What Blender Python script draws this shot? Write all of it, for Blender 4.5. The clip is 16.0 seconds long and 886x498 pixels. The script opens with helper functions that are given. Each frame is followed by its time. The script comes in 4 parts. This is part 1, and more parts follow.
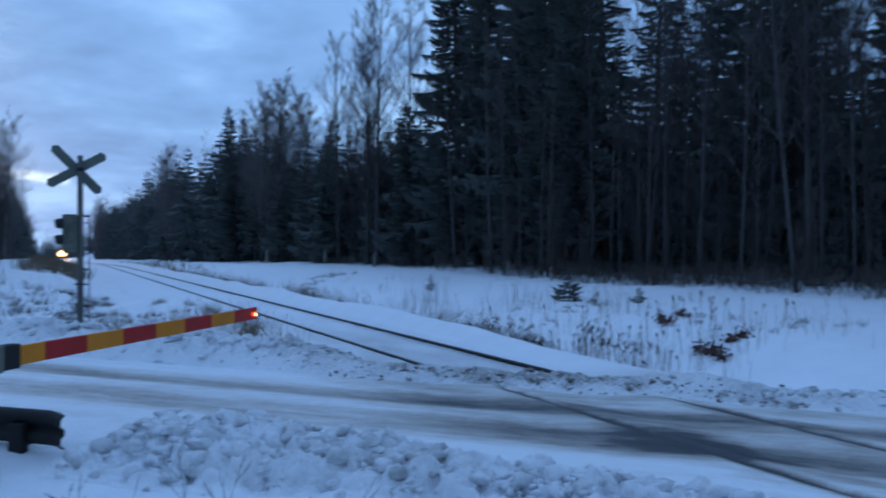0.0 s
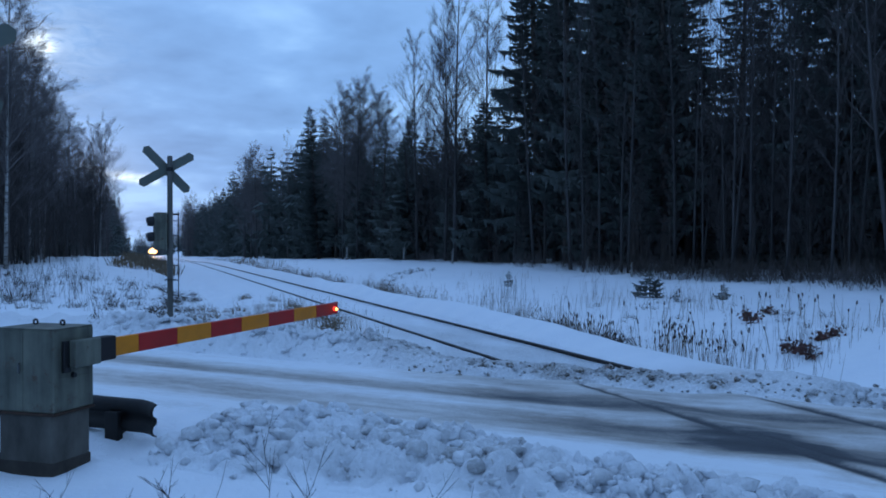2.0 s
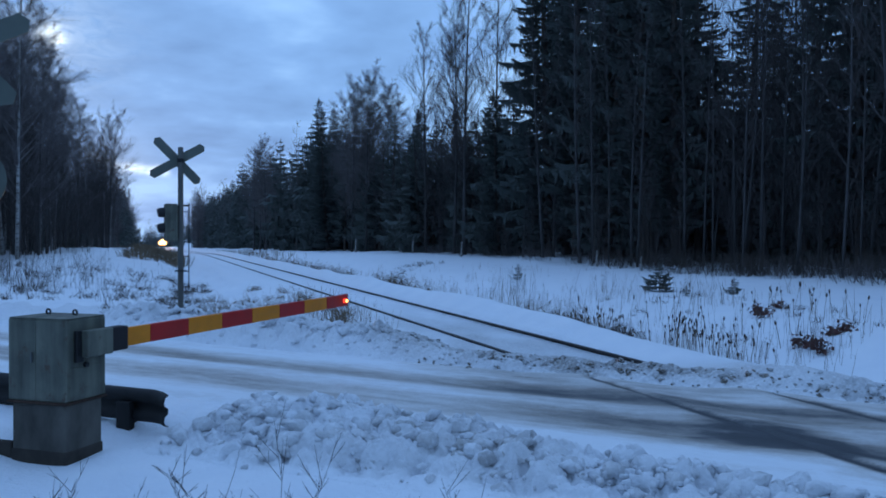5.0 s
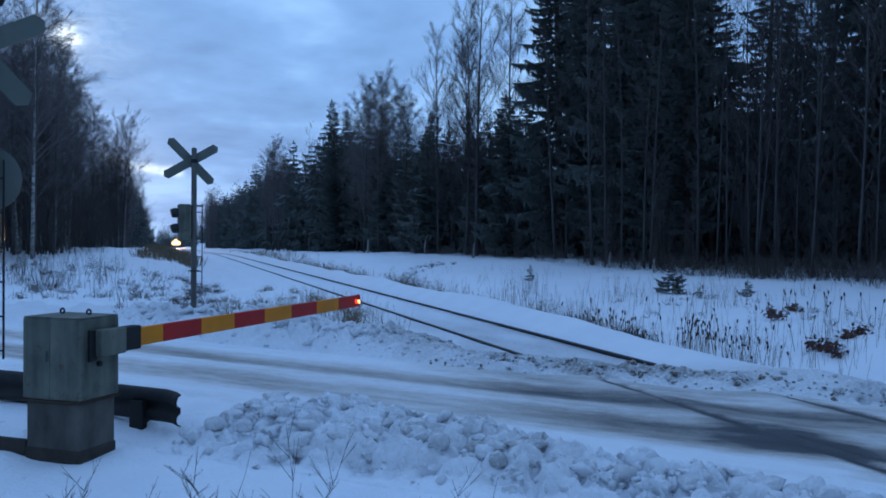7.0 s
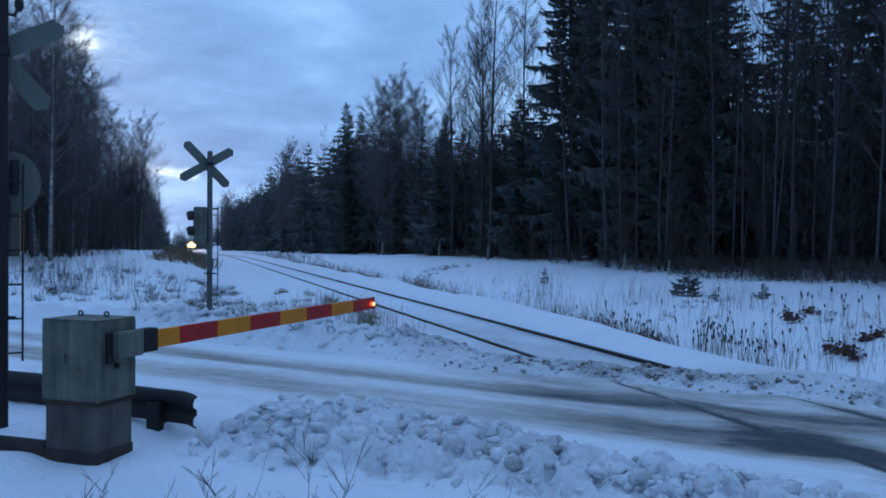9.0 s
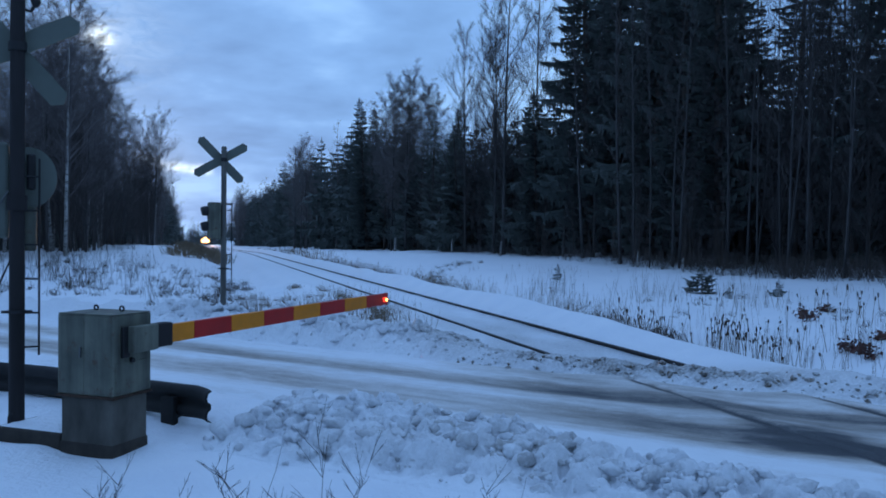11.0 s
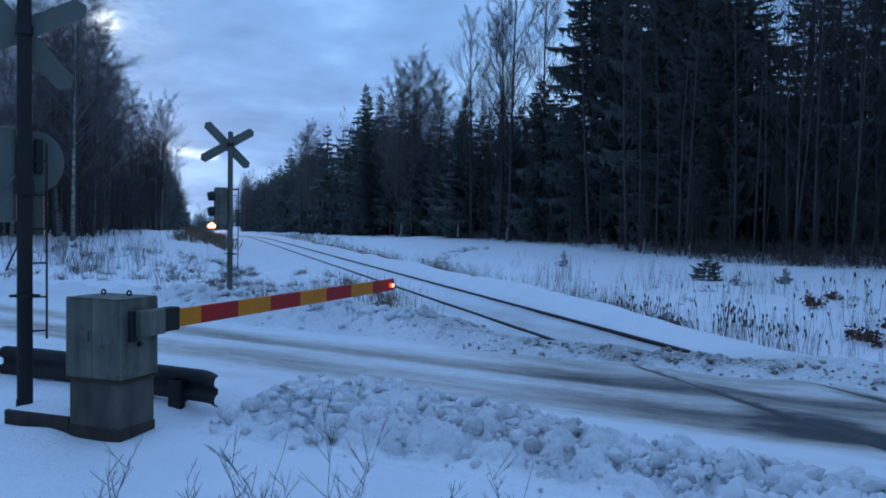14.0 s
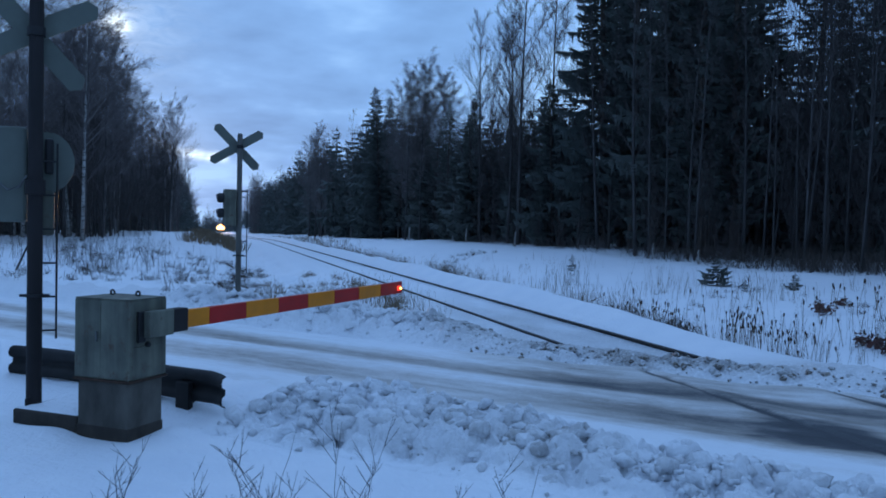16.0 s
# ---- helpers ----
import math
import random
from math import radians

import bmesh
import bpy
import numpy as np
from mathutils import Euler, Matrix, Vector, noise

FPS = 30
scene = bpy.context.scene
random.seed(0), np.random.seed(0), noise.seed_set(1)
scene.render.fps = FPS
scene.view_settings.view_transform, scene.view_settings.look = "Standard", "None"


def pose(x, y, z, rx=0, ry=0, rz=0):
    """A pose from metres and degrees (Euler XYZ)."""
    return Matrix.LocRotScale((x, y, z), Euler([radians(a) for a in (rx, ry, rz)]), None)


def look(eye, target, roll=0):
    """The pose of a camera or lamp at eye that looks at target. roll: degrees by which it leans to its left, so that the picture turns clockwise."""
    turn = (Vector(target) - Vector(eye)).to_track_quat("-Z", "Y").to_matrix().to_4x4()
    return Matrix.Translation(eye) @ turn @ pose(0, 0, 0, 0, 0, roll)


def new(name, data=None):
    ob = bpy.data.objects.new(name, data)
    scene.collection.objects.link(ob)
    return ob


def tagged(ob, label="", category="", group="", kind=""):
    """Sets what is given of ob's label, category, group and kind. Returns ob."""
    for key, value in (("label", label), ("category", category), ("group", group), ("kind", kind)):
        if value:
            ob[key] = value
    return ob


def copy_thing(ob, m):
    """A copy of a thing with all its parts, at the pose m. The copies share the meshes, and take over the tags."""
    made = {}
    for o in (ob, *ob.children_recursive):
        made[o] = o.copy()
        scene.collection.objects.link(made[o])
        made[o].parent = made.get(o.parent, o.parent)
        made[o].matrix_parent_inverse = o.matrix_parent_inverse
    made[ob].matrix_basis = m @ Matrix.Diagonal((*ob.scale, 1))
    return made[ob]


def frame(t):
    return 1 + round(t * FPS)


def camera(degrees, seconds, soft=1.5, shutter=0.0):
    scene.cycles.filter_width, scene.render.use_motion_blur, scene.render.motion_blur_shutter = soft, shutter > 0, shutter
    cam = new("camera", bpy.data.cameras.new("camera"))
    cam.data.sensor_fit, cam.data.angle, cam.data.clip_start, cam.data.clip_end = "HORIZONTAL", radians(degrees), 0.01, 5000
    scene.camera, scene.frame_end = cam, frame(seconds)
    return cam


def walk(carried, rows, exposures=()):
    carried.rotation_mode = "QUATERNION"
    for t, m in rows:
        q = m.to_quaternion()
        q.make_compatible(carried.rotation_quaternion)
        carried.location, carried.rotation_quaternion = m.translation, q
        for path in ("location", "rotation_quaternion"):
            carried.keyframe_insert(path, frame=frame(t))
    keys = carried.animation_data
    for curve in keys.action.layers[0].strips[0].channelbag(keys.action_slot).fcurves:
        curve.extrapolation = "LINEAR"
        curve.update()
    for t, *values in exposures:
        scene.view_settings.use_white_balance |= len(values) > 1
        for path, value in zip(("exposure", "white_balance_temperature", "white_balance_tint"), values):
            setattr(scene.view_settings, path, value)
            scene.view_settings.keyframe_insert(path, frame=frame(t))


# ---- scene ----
cam = camera(56.4, 16.0, soft=1.75, shutter=0.4)
walk(cam, [
    (0.0, pose(0.043, -0.012, 1.888, 90.01, -0.09, -25.36)),
    (0.1, pose(0.039, -0.017, 1.883, 89.93, -0.03, -23.76)),
    (0.2, pose(0.034, -0.021, 1.879, 89.85, 0.03, -22.22)),
    (0.3, pose(0.031, -0.024, 1.876, 89.79, 0.08, -21.07)),
    (0.4, pose(0.029, -0.027, 1.873, 89.74, 0.12, -20.16)),
    (0.5, pose(0.027, -0.028, 1.872, 89.72, 0.14, -19.65)),
    (1.0, pose(0.029, -0.016, 1.875, 89.92, 0.34, -19.02)),
    (1.5, pose(0.030, -0.015, 1.867, 89.96, 0.14, -19.55)),
    (2.0, pose(0.037, -0.036, 1.872, 89.78, 0.08, -19.95)),
    (2.5, pose(0.028, -0.002, 1.874, 89.89, -0.11, -20.00)),
    (3.0, pose(0.020, -0.040, 1.869, 90.47, -0.09, -19.61)),
    (3.5, pose(0.018, -0.030, 1.870, 90.25, -0.10, -19.48)),
    (4.0, pose(0.018, -0.017, 1.868, 89.70, -0.19, -19.55)),
    (6.5, pose(0.017, -0.013, 1.863, 89.19, -0.31, -18.70)),
    (7.0, pose(0.021, -0.009, 1.865, 89.36, -0.42, -18.50)),
    (7.5, pose(0.014, 0.004, 1.866, 89.26, -0.63, -18.48)),
    (8.0, pose(0.028, -0.022, 1.872, 89.14, -0.57, -18.35)),
    (8.5, pose(0.017, -0.006, 1.869, 89.50, -0.49, -18.04)),
    (9.0, pose(0.012, -0.019, 1.869, 89.51, -0.38, -17.52)),
    (11.5, pose(0.004, -0.009, 1.866, 89.11, -0.58, -16.48)),
    (12.0, pose(0.008, -0.018, 1.865, 88.97, -0.50, -16.27)),
    (12.5, pose(0.004, -0.002, 1.865, 88.92, -0.44, -16.17)),
    (13.0, pose(-0.002, -0.001, 1.864, 88.94, -0.66, -16.27)),
    (13.5, pose(0.007, -0.007, 1.862, 88.61, -0.70, -16.26)),
    (14.0, pose(0.001, 0.002, 1.863, 88.27, -0.77, -16.23)),
    (14.5, pose(0.008, -0.007, 1.863, 88.19, -0.74, -16.02)),
    (15.0, pose(0.005, 0.004, 1.862, 88.25, -0.80, -15.91)),
    (15.5, pose(0.002, 0.013, 1.858, 88.40, -1.03, -15.76)),
    (16.0, pose(-0.000, -0.000, 1.860, 88.50, -1.20, -15.66)),
])

# ---------------------------------------------------------------- sky and sun
SUN_AZ, SUN_EL = radians(6.0), radians(3.0)      # left of the track's direction
sun_dir = Vector((-math.sin(SUN_AZ) * math.cos(SUN_EL), math.cos(SUN_AZ) * math.cos(SUN_EL), math.sin(SUN_EL)))


class Net:
    """Short hand for node trees."""

    def __init__(self, tree):
        self.t = tree
        tree.nodes.clear()

    def n(self, kind, **inputs):
        node = self.t.nodes.new(kind)
        for key, value in inputs.items():
            self.put(node, key, value)
        return node

    def put(self, node, key, value):
        slot = node.inputs[int(key[1:])] if key[0] == "i" and key[1:].isdigit() else node.inputs[key.replace("_", " ")]
        if isinstance(value, bpy.types.NodeSocket):
            self.t.links.new(value, slot)
        else:
            slot.default_value = value

    def math(self, op, a, b=0.0, clamp=False):
        node = self.n("ShaderNodeMath", i0=a, i1=b)
        node.operation, node.use_clamp = op, clamp
        return node.outputs[0]

    def noise(self, vec, scale, detail=4.0, rough=0.55, dist=0.0):
        node = self.n("ShaderNodeTexNoise", Scale=scale, Detail=detail, Roughness=rough, Distortion=dist)
        if vec is not None:
            self.put(node, "Vector", vec)
        return node.outputs["Fac"]

    def ramp(self, fac, *stops):
        node = self.n("ShaderNodeValToRGB", Fac=fac)
        els = node.color_ramp.elements
        while len(els) < len(stops):
            els.new(0.5)
        for e, (p, c) in zip(els, stops):
            e.position, e.color = p, (*c, 1) if len(c) == 3 else c
        return node.outputs["Color"]

    def mix(self, fac, a, b):
        node = self.n("ShaderNodeMix")
        node.data_type = "RGBA"
        for slot, value in ((0, fac), (6, a), (7, b)):
            if isinstance(value, bpy.types.NodeSocket):
                self.t.links.new(value, node.inputs[slot])
            else:
                node.inputs[slot].default_value = value if slot == 0 else (*value, 1)
        return node.outputs[2]

    def scaled(self, vec, x, y, z):
        node = self.n("ShaderNodeMapping", Vector=vec, Scale=(x, y, z))
        return node.outputs[0]

    def coords(self, what="Object"):
        return self.n("ShaderNodeTexCoord").outputs[what]


world = bpy.data.worlds.new("dusk_sky")
scene.world = world
world.use_nodes = True
w = Net(world.node_tree)
way = w.coords("Generated")
sky = w.n("ShaderNodeTexSky")
sky.sky_type, sky.sun_disc = "NISHITA", False
sky.sun_elevation, sky.sun_rotation = SUN_EL, -SUN_AZ
sky.altitude, sky.dust_density = 100, 2.0
sep = w.n("ShaderNodeSeparateXYZ", Vector=way)
# flat cloud deck: directions are spread over a plane overhead
up = w.math("ADD", w.math("MAXIMUM", sep.outputs[2], 0.0), 0.20)
deck = w.n("ShaderNodeCombineXYZ", X=w.math("DIVIDE", sep.outputs[0], up), Y=w.math("DIVIDE", sep.outputs[1], up), Z=0.3).outputs[0]
big = w.noise(deck, 1.25, 4, 0.5, 0.15)
small = w.noise(deck, 4.2, 4, 0.5, 0.1)
shred = w.noise(w.scaled(way, 1.0, 1.0, 2.6), 34.0, 5, 0.6, 0.8)
cover = w.math("ADD", w.math("MULTIPLY", big, 0.70), w.math("MULTIPLY", small, 0.30))
cloud = w.ramp(cover, (0.36, (0.080, 0.160, 0.318)), (0.50, (0.116, 0.227, 0.432)), (0.64, (0.190, 0.338, 0.568)))
# the deck grows a little brighter towards the zenith
high = w.math("ADD", 1.93, w.math("MULTIPLY", w.math("MAXIMUM", sep.outputs[2], 0.0), 0.42))
# and a little darker away from the setting sun
high = w.math("MULTIPLY", high, w.math("ADD", 0.85, w.math("MULTIPLY", sep.outputs[1], 0.15)))
# bright thin spots where the low sun stands behind the deck
def glow(az, el, tight):
    d = (-math.sin(radians(az)) * math.cos(radians(el)), math.cos(radians(az)) * math.cos(radians(el)), math.sin(radians(el)))
    node = w.n("ShaderNodeVectorMath", i0=way, i1=d)
    node.operation = "DOT_PRODUCT"
    return w.math("POWER", w.math("MAXIMUM", node.outputs["Value"], 0.0), tight)
spot = w.math("ADD", w.math("MULTIPLY", glow(6.0, 12.35, 14000.0), 2.2), w.math("MULTIPLY", glow(5.9, 12.2, 500.0), 0.20))
for az, el, amount in ((3.7, 5.15, 0.5), (3.2, 4.95, 0.6), (2.7, 4.75, 0.7), (2.2, 4.55, 0.9), (1.7, 4.5, 1.0), (1.2, 4.5, 1.1), (0.7, 4.45, 1.0), (0.2, 4.35, 1.0), (-0.3, 4.4, 0.9), (-0.8, 4.3, 0.6)):
    spot = w.math("ADD", spot, w.math("MULTIPLY", glow(az, el, 80000.0), amount))
spot = w.math("ADD", w.math("MULTIPLY", spot, w.math("MULTIPLY", w.math("SUBTRACT", shred, 0.30), 3.2, True)), w.math("MULTIPLY", glow(2.0, 4.8, 1500.0), 0.10))
# the deck turns a deeper blue towards the zenith
zenith = w.n("ShaderNodeMapRange", Value=sep.outputs[2], i1=0.25, i2=0.8).outputs[0]
lit = w.n("ShaderNodeVectorMath", i0=w.mix(zenith, cloud, (0.128, 0.240, 0.462)))
lit.operation = "SCALE"
w.put(lit, "Scale", high)
sunny = w.n("ShaderNodeVectorMath", i0=(0.80, 0.82, 0.70))
sunny.operation = "SCALE"
w.put(sunny, "Scale", spot)
both = w.n("ShaderNodeVectorMath", i0=lit.outputs[0], i1=sunny.outputs[0])
both.operation = "ADD"
deck_light = w.n("ShaderNodeBackground", Color=both.outputs[0], Strength=1.0)
clear_light = w.n("ShaderNodeBackground", Color=sky.outputs[0], Strength=0.002)
total = w.n("ShaderNodeAddShader", i0=deck_light.outputs[0], i1=clear_light.outputs[0])
w.n("ShaderNodeOutputWorld", Surface=total.outputs[0])

sun = new("sun", bpy.data.lights.new("sun", "SUN"))
sun.data.energy, sun.data.angle, sun.data.color = 0.12, radians(25), (1.0, 0.86, 0.7)
sun.matrix_world = Matrix.Translation((0, 60, 60)) @ (-sun_dir).to_track_quat("-Z", "Y").to_matrix().to_4x4()
scene.view_settings.exposure = 0.03


# ---------------------------------------------------------------- materials
def material(name, build):
    m = bpy.data.materials.new(name)
    m.use_nodes = True
    net = Net(m.node_tree)
    bsdf = net.n("ShaderNodeBsdfPrincipled")
    net.n("ShaderNodeOutputMaterial", Surface=bsdf.outputs[0])
    build(net, bsdf)
    return m


def bump(net, bsdf, height, strength, distance):
    b = net.n("ShaderNodeBump", Height=height, Strength=strength, Distance=distance)
    net.put(bsdf, "Normal", b.outputs[0])


def plain(name, col, rough, metal=0.0, spread=0.25, scale=9.0, relief=0.15, streak=1.0, spec=0.3):
    """A worn surface: two scales of tone round one colour, streaks along z where streak is below 1."""
    def build(net, bsdf):
        vec = net.scaled(net.coords(), 1, 1, streak)
        a = net.noise(vec, scale, 6, 0.6)
        b = net.noise(vec, scale * 0.17, 3)
        f = net.math("ADD", net.math("MULTIPLY", a, 0.55), net.math("MULTIPLY", b, 0.45))
        dark = tuple(c * (1 - spread * 1.6) for c in col)
        light = tuple(min(1, c * (1 + spread)) for c in col)
        net.put(bsdf, "Base Color", net.ramp(f, (0.33, dark), (0.67, light)))
        net.put(bsdf, "Roughness", net.math("ADD", rough - 0.12, net.math("MULTIPLY", a, 0.24)))
        net.put(bsdf, "Metallic", metal)
        net.put(bsdf, "Specular IOR Level", spec)
        bump(net, bsdf, a, relief, 0.01)
    return material(name, build)


def snow_build(net, bsdf):
    vec = net.coords()
    dirt = net.n("ShaderNodeAttribute")
    dirt.attribute_name = "dirt"
    n1, n2 = net.noise(vec, 1.3, 5), net.noise(vec, 22.0, 6, 0.65)
    clean = net.ramp(n1, (0.3, (0.84, 0.868, 0.915)), (0.7, (0.90, 0.918, 0.95)))
    amount = net.math("MULTIPLY", dirt.outputs["Fac"], net.math("MULTIPLY", net.math("SUBTRACT", n2, 0.22), 3.2, True), True)
    soil = net.ramp(net.noise(vec, 9.0, 4), (0.35, (0.085, 0.068, 0.052)), (0.7, (0.29, 0.25, 0.205)))
    net.put(bsdf, "Base Color", net.mix(amount, clean, soil))
    net.put(bsdf, "Roughness", 0.62)
    net.put(bsdf, "Specular IOR Level", 0.25)
    h = net.math("ADD", net.math("MULTIPLY", n2, 0.5), net.noise(vec, 5.0, 4))
    bump(net, bsdf, net.math("ADD", h, net.math("MULTIPLY", net.noise(vec, 11.0, 4, 0.5), 0.7)), 0.75, 0.05)


SNOW = material("snow", snow_build)


def road_build(net, bsdf):
    vec = net.coords()
    wear = net.n("ShaderNodeAttribute")
    wear.attribute_name = "wear"
    along = net.n("ShaderNodeMapping", Vector=vec, Rotation=(0, 0, math.atan2(0.751, 0.66))).outputs[0]
    streak = net.noise(net.scaled(along, 0.35, 2.0, 1.0), 1.6, 6, 0.6)
    blotch = net.noise(net.scaled(along, 0.7, 1.6, 1.0), 4.5, 5, 0.6)
    fine = net.noise(vec, 26.0, 5, 0.65)
    f = net.math("ADD", wear.outputs["Fac"], net.math("MULTIPLY", net.math("SUBTRACT", streak, 0.5), 0.5))
    f = net.math("ADD", f, net.math("MULTIPLY", net.math("SUBTRACT", blotch, 0.5), 0.4))
    f = net.math("ADD", f, net.math("MULTIPLY", net.math("SUBTRACT", fine, 0.5), 0.25), True)
    col = net.ramp(f, (0.0, (0.80, 0.82, 0.85)), (0.28, (0.61, 0.59, 0.575)), (0.55, (0.34, 0.305, 0.275)), (0.82, (0.075, 0.075, 0.08)), (1.0, (0.045, 0.045, 0.05)))
    net.put(bsdf, "Base Color", col)
    net.put(bsdf, "Roughness", net.math("SUBTRACT", 0.72, net.math("MULTIPLY", f, 0.25)))
    net.put(bsdf, "Specular IOR Level", 0.35)
    bump(net, bsdf, net.math("ADD", fine, net.math("MULTIPLY", streak, 1.5)), 0.35, 0.03)


ROAD = material("packed_snow_on_asphalt", road_build)


def needle_build(net, bsdf):
    rnd = net.n("ShaderNodeObjectInfo").outputs["Random"]
    isl = net.n("ShaderNodeNewGeometry").outputs["Random Per Island"]
    f = net.math("ADD", net.math("MULTIPLY", rnd, 0.5), net.math("MULTIPLY", isl, 0.5))
    net.put(bsdf, "Base Color", net.ramp(f, (0.1, (0.092, 0.106, 0.100)), (0.9, (0.130, 0.144, 0.132))))
    net.put(bsdf, "Roughness", 0.75)
    net.put(bsdf, "Specular IOR Level", 0.15)


NEEDLES = material("spruce_needles", needle_build)


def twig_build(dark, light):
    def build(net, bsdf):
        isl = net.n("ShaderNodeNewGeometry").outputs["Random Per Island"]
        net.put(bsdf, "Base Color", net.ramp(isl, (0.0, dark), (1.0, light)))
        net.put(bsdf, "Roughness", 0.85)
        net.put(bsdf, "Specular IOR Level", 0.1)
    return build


TWIGS = material("birch_twigs", twig_build((0.100, 0.086, 0.084), (0.190, 0.168, 0.162)))
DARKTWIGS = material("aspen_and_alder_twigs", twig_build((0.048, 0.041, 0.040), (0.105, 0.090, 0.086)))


def birch_build(net, bsdf):
    vec = net.coords()
    marks = net.noise(net.scaled(vec, 2.0, 2.0, 9.0), 1.6, 5, 0.65)
    grey = net.noise(vec, 0.7, 3)
    white = net.ramp(grey, (0.3, (0.22, 0.205, 0.19)), (0.7, (0.42, 0.40, 0.375)))
    f = net.ramp(marks, (0.42, (1, 1, 1)), (0.50, (0, 0, 0)))
    net.put(bsdf, "Base Color", net.mix(f, white, (0.06, 0.05, 0.045)))
    net.put(bsdf, "Roughness", 0.8)
    bump(net, bsdf, marks, 0.3, 0.02)


BIRCH = material("birch_bark", birch_build)
BARK = plain("grey_brown_bark", (0.12, 0.095, 0.08), 0.9, spread=0.4, scale=7, relief=0.6, streak=0.25)
ASPEN = plain("grey_aspen_bark", (0.075, 0.068, 0.067), 0.85, spread=0.35, scale=5, relief=0.4, streak=0.3)
SHRUB = plain("dark_shrub_bark", (0.022, 0.018, 0.018), 0.85, spread=0.3, scale=20)
WEED = plain("dark_withered_weed", (0.085, 0.068, 0.058), 0.9, spread=0.4, scale=4, relief=0.0)
RUST = plain("rusty_dark_steel", (0.055, 0.031, 0.021), 0.85, spread=0.45, scale=18, relief=0.4)
DRY = plain("dry_grass", (0.20, 0.145, 0.095), 0.9, spread=0.4, scale=3, relief=0.0)
REED = plain("cattail_head", (0.045, 0.030, 0.022), 0.95, spread=0.3, scale=30)
LEAF = plain("brown_dead_leaves", (0.15, 0.065, 0.055), 0.8, spread=0.45, scale=6)
STEEL = plain("dark_rail_steel", (0.030, 0.026, 0.026), 0.6, metal=0.2, spread=0.4, scale=14)
GALV = plain("dull_galvanised_steel", (0.125, 0.13, 0.13), 0.65, metal=0.1, spread=0.2, scale=6, streak=0.3)
POLE = plain("weathered_grey_pole_paint", (0.12, 0.118, 0.108), 0.65, spread=0.3, scale=5, streak=0.3)
DARKPOLE = plain("dark_brown_pole_paint", (0.024, 0.021, 0.022), 0.8, spread=0.3, scale=5, streak=0.3)
SIGNBACK = plain("bare_back_of_sign", (0.130, 0.145, 0.125), 0.7, metal=0.0, spread=0.15, scale=3)
BLACK = plain("black_paint", (0.02, 0.02, 0.022), 0.5, spread=0.3, scale=5)


def cabinet_build(net, bsdf):
    vec = net.coords()
    runs = net.noise(net.scaled(vec, 1, 1, 0.10), 9.0, 4, 0.5)
    blot = net.noise(vec, 3.2, 5, 0.6)
    f = net.math("ADD", net.math("MULTIPLY", runs, 0.6), net.math("MULTIPLY", blot, 0.4))
    paint = net.ramp(f, (0.36, (0.050, 0.052, 0.040)), (0.50, (0.098, 0.102, 0.078)), (0.64, (0.158, 0.160, 0.122)))
    rust = net.math("MULTIPLY", net.math("SUBTRACT", net.noise(vec, 7.0, 6, 0.7), 0.58), 9.0, True)
    net.put(bsdf, "Base Color", net.mix(rust, paint, (0.075, 0.042, 0.026)))
    net.put(bsdf, "Roughness", 0.68)
    bump(net, bsdf, net.noise(vec, 30.0, 4), 0.15, 0.005)


GREENGREY = material("stained_green_grey_cabinet_paint", cabinet_build)
CONCRETE = plain("stained_concrete", (0.095, 0.087, 0.074), 0.9, spread=0.38, scale=6, relief=0.5, streak=0.5)
BROWNCON = plain("dark_brown_concrete", (0.052, 0.043, 0.035), 0.85, spread=0.4, scale=7, relief=0.5)
RUBBER = plain("dark_weathered_guardrail", (0.022, 0.021, 0.021), 0.7, spread=0.45, scale=5, relief=0.4)
RED = plain("faded_red_barrier_film", (0.44, 0.02, 0.018), 0.5, spread=0.15, scale=5, relief=0.05)
YELLOW = plain("faded_yellow_barrier_film", (0.70, 0.225, 0.012), 0.5, spread=0.12, scale=5, relief=0.05)
LOCO = plain("dark_locomotive_paint", (0.10, 0.035, 0.03), 0.5, spread=0.2, scale=1)
GLASS = plain("dark_cab_glass", (0.02, 0.022, 0.025), 0.12, spread=0.1, scale=1, relief=0.0)


def lamp_material(name, col, strength):
    def build(net, bsdf):
        net.put(bsdf, "Base Color", (*col, 1))
        net.put(bsdf, "Emission Color", (*col, 1))
        net.put(bsdf, "Emission Strength", strength)
    return material(name, build)


HEADLIGHT = lamp_material("lit_headlight", (1.0, 0.70, 0.30), 9.0)
# orange glare round the headlights, put in as an emitting surface
GLARE = lamp_material("headlight_glare_disc", (1.0, 0.50, 0.16), 2.4)
TIPLIGHT = lamp_material("lit_amber_lamp", (1.0, 0.42, 0.08), 9.0)
TIPRED = lamp_material("lit_red_lamp_rim", (0.9, 0.06, 0.03), 1.6)


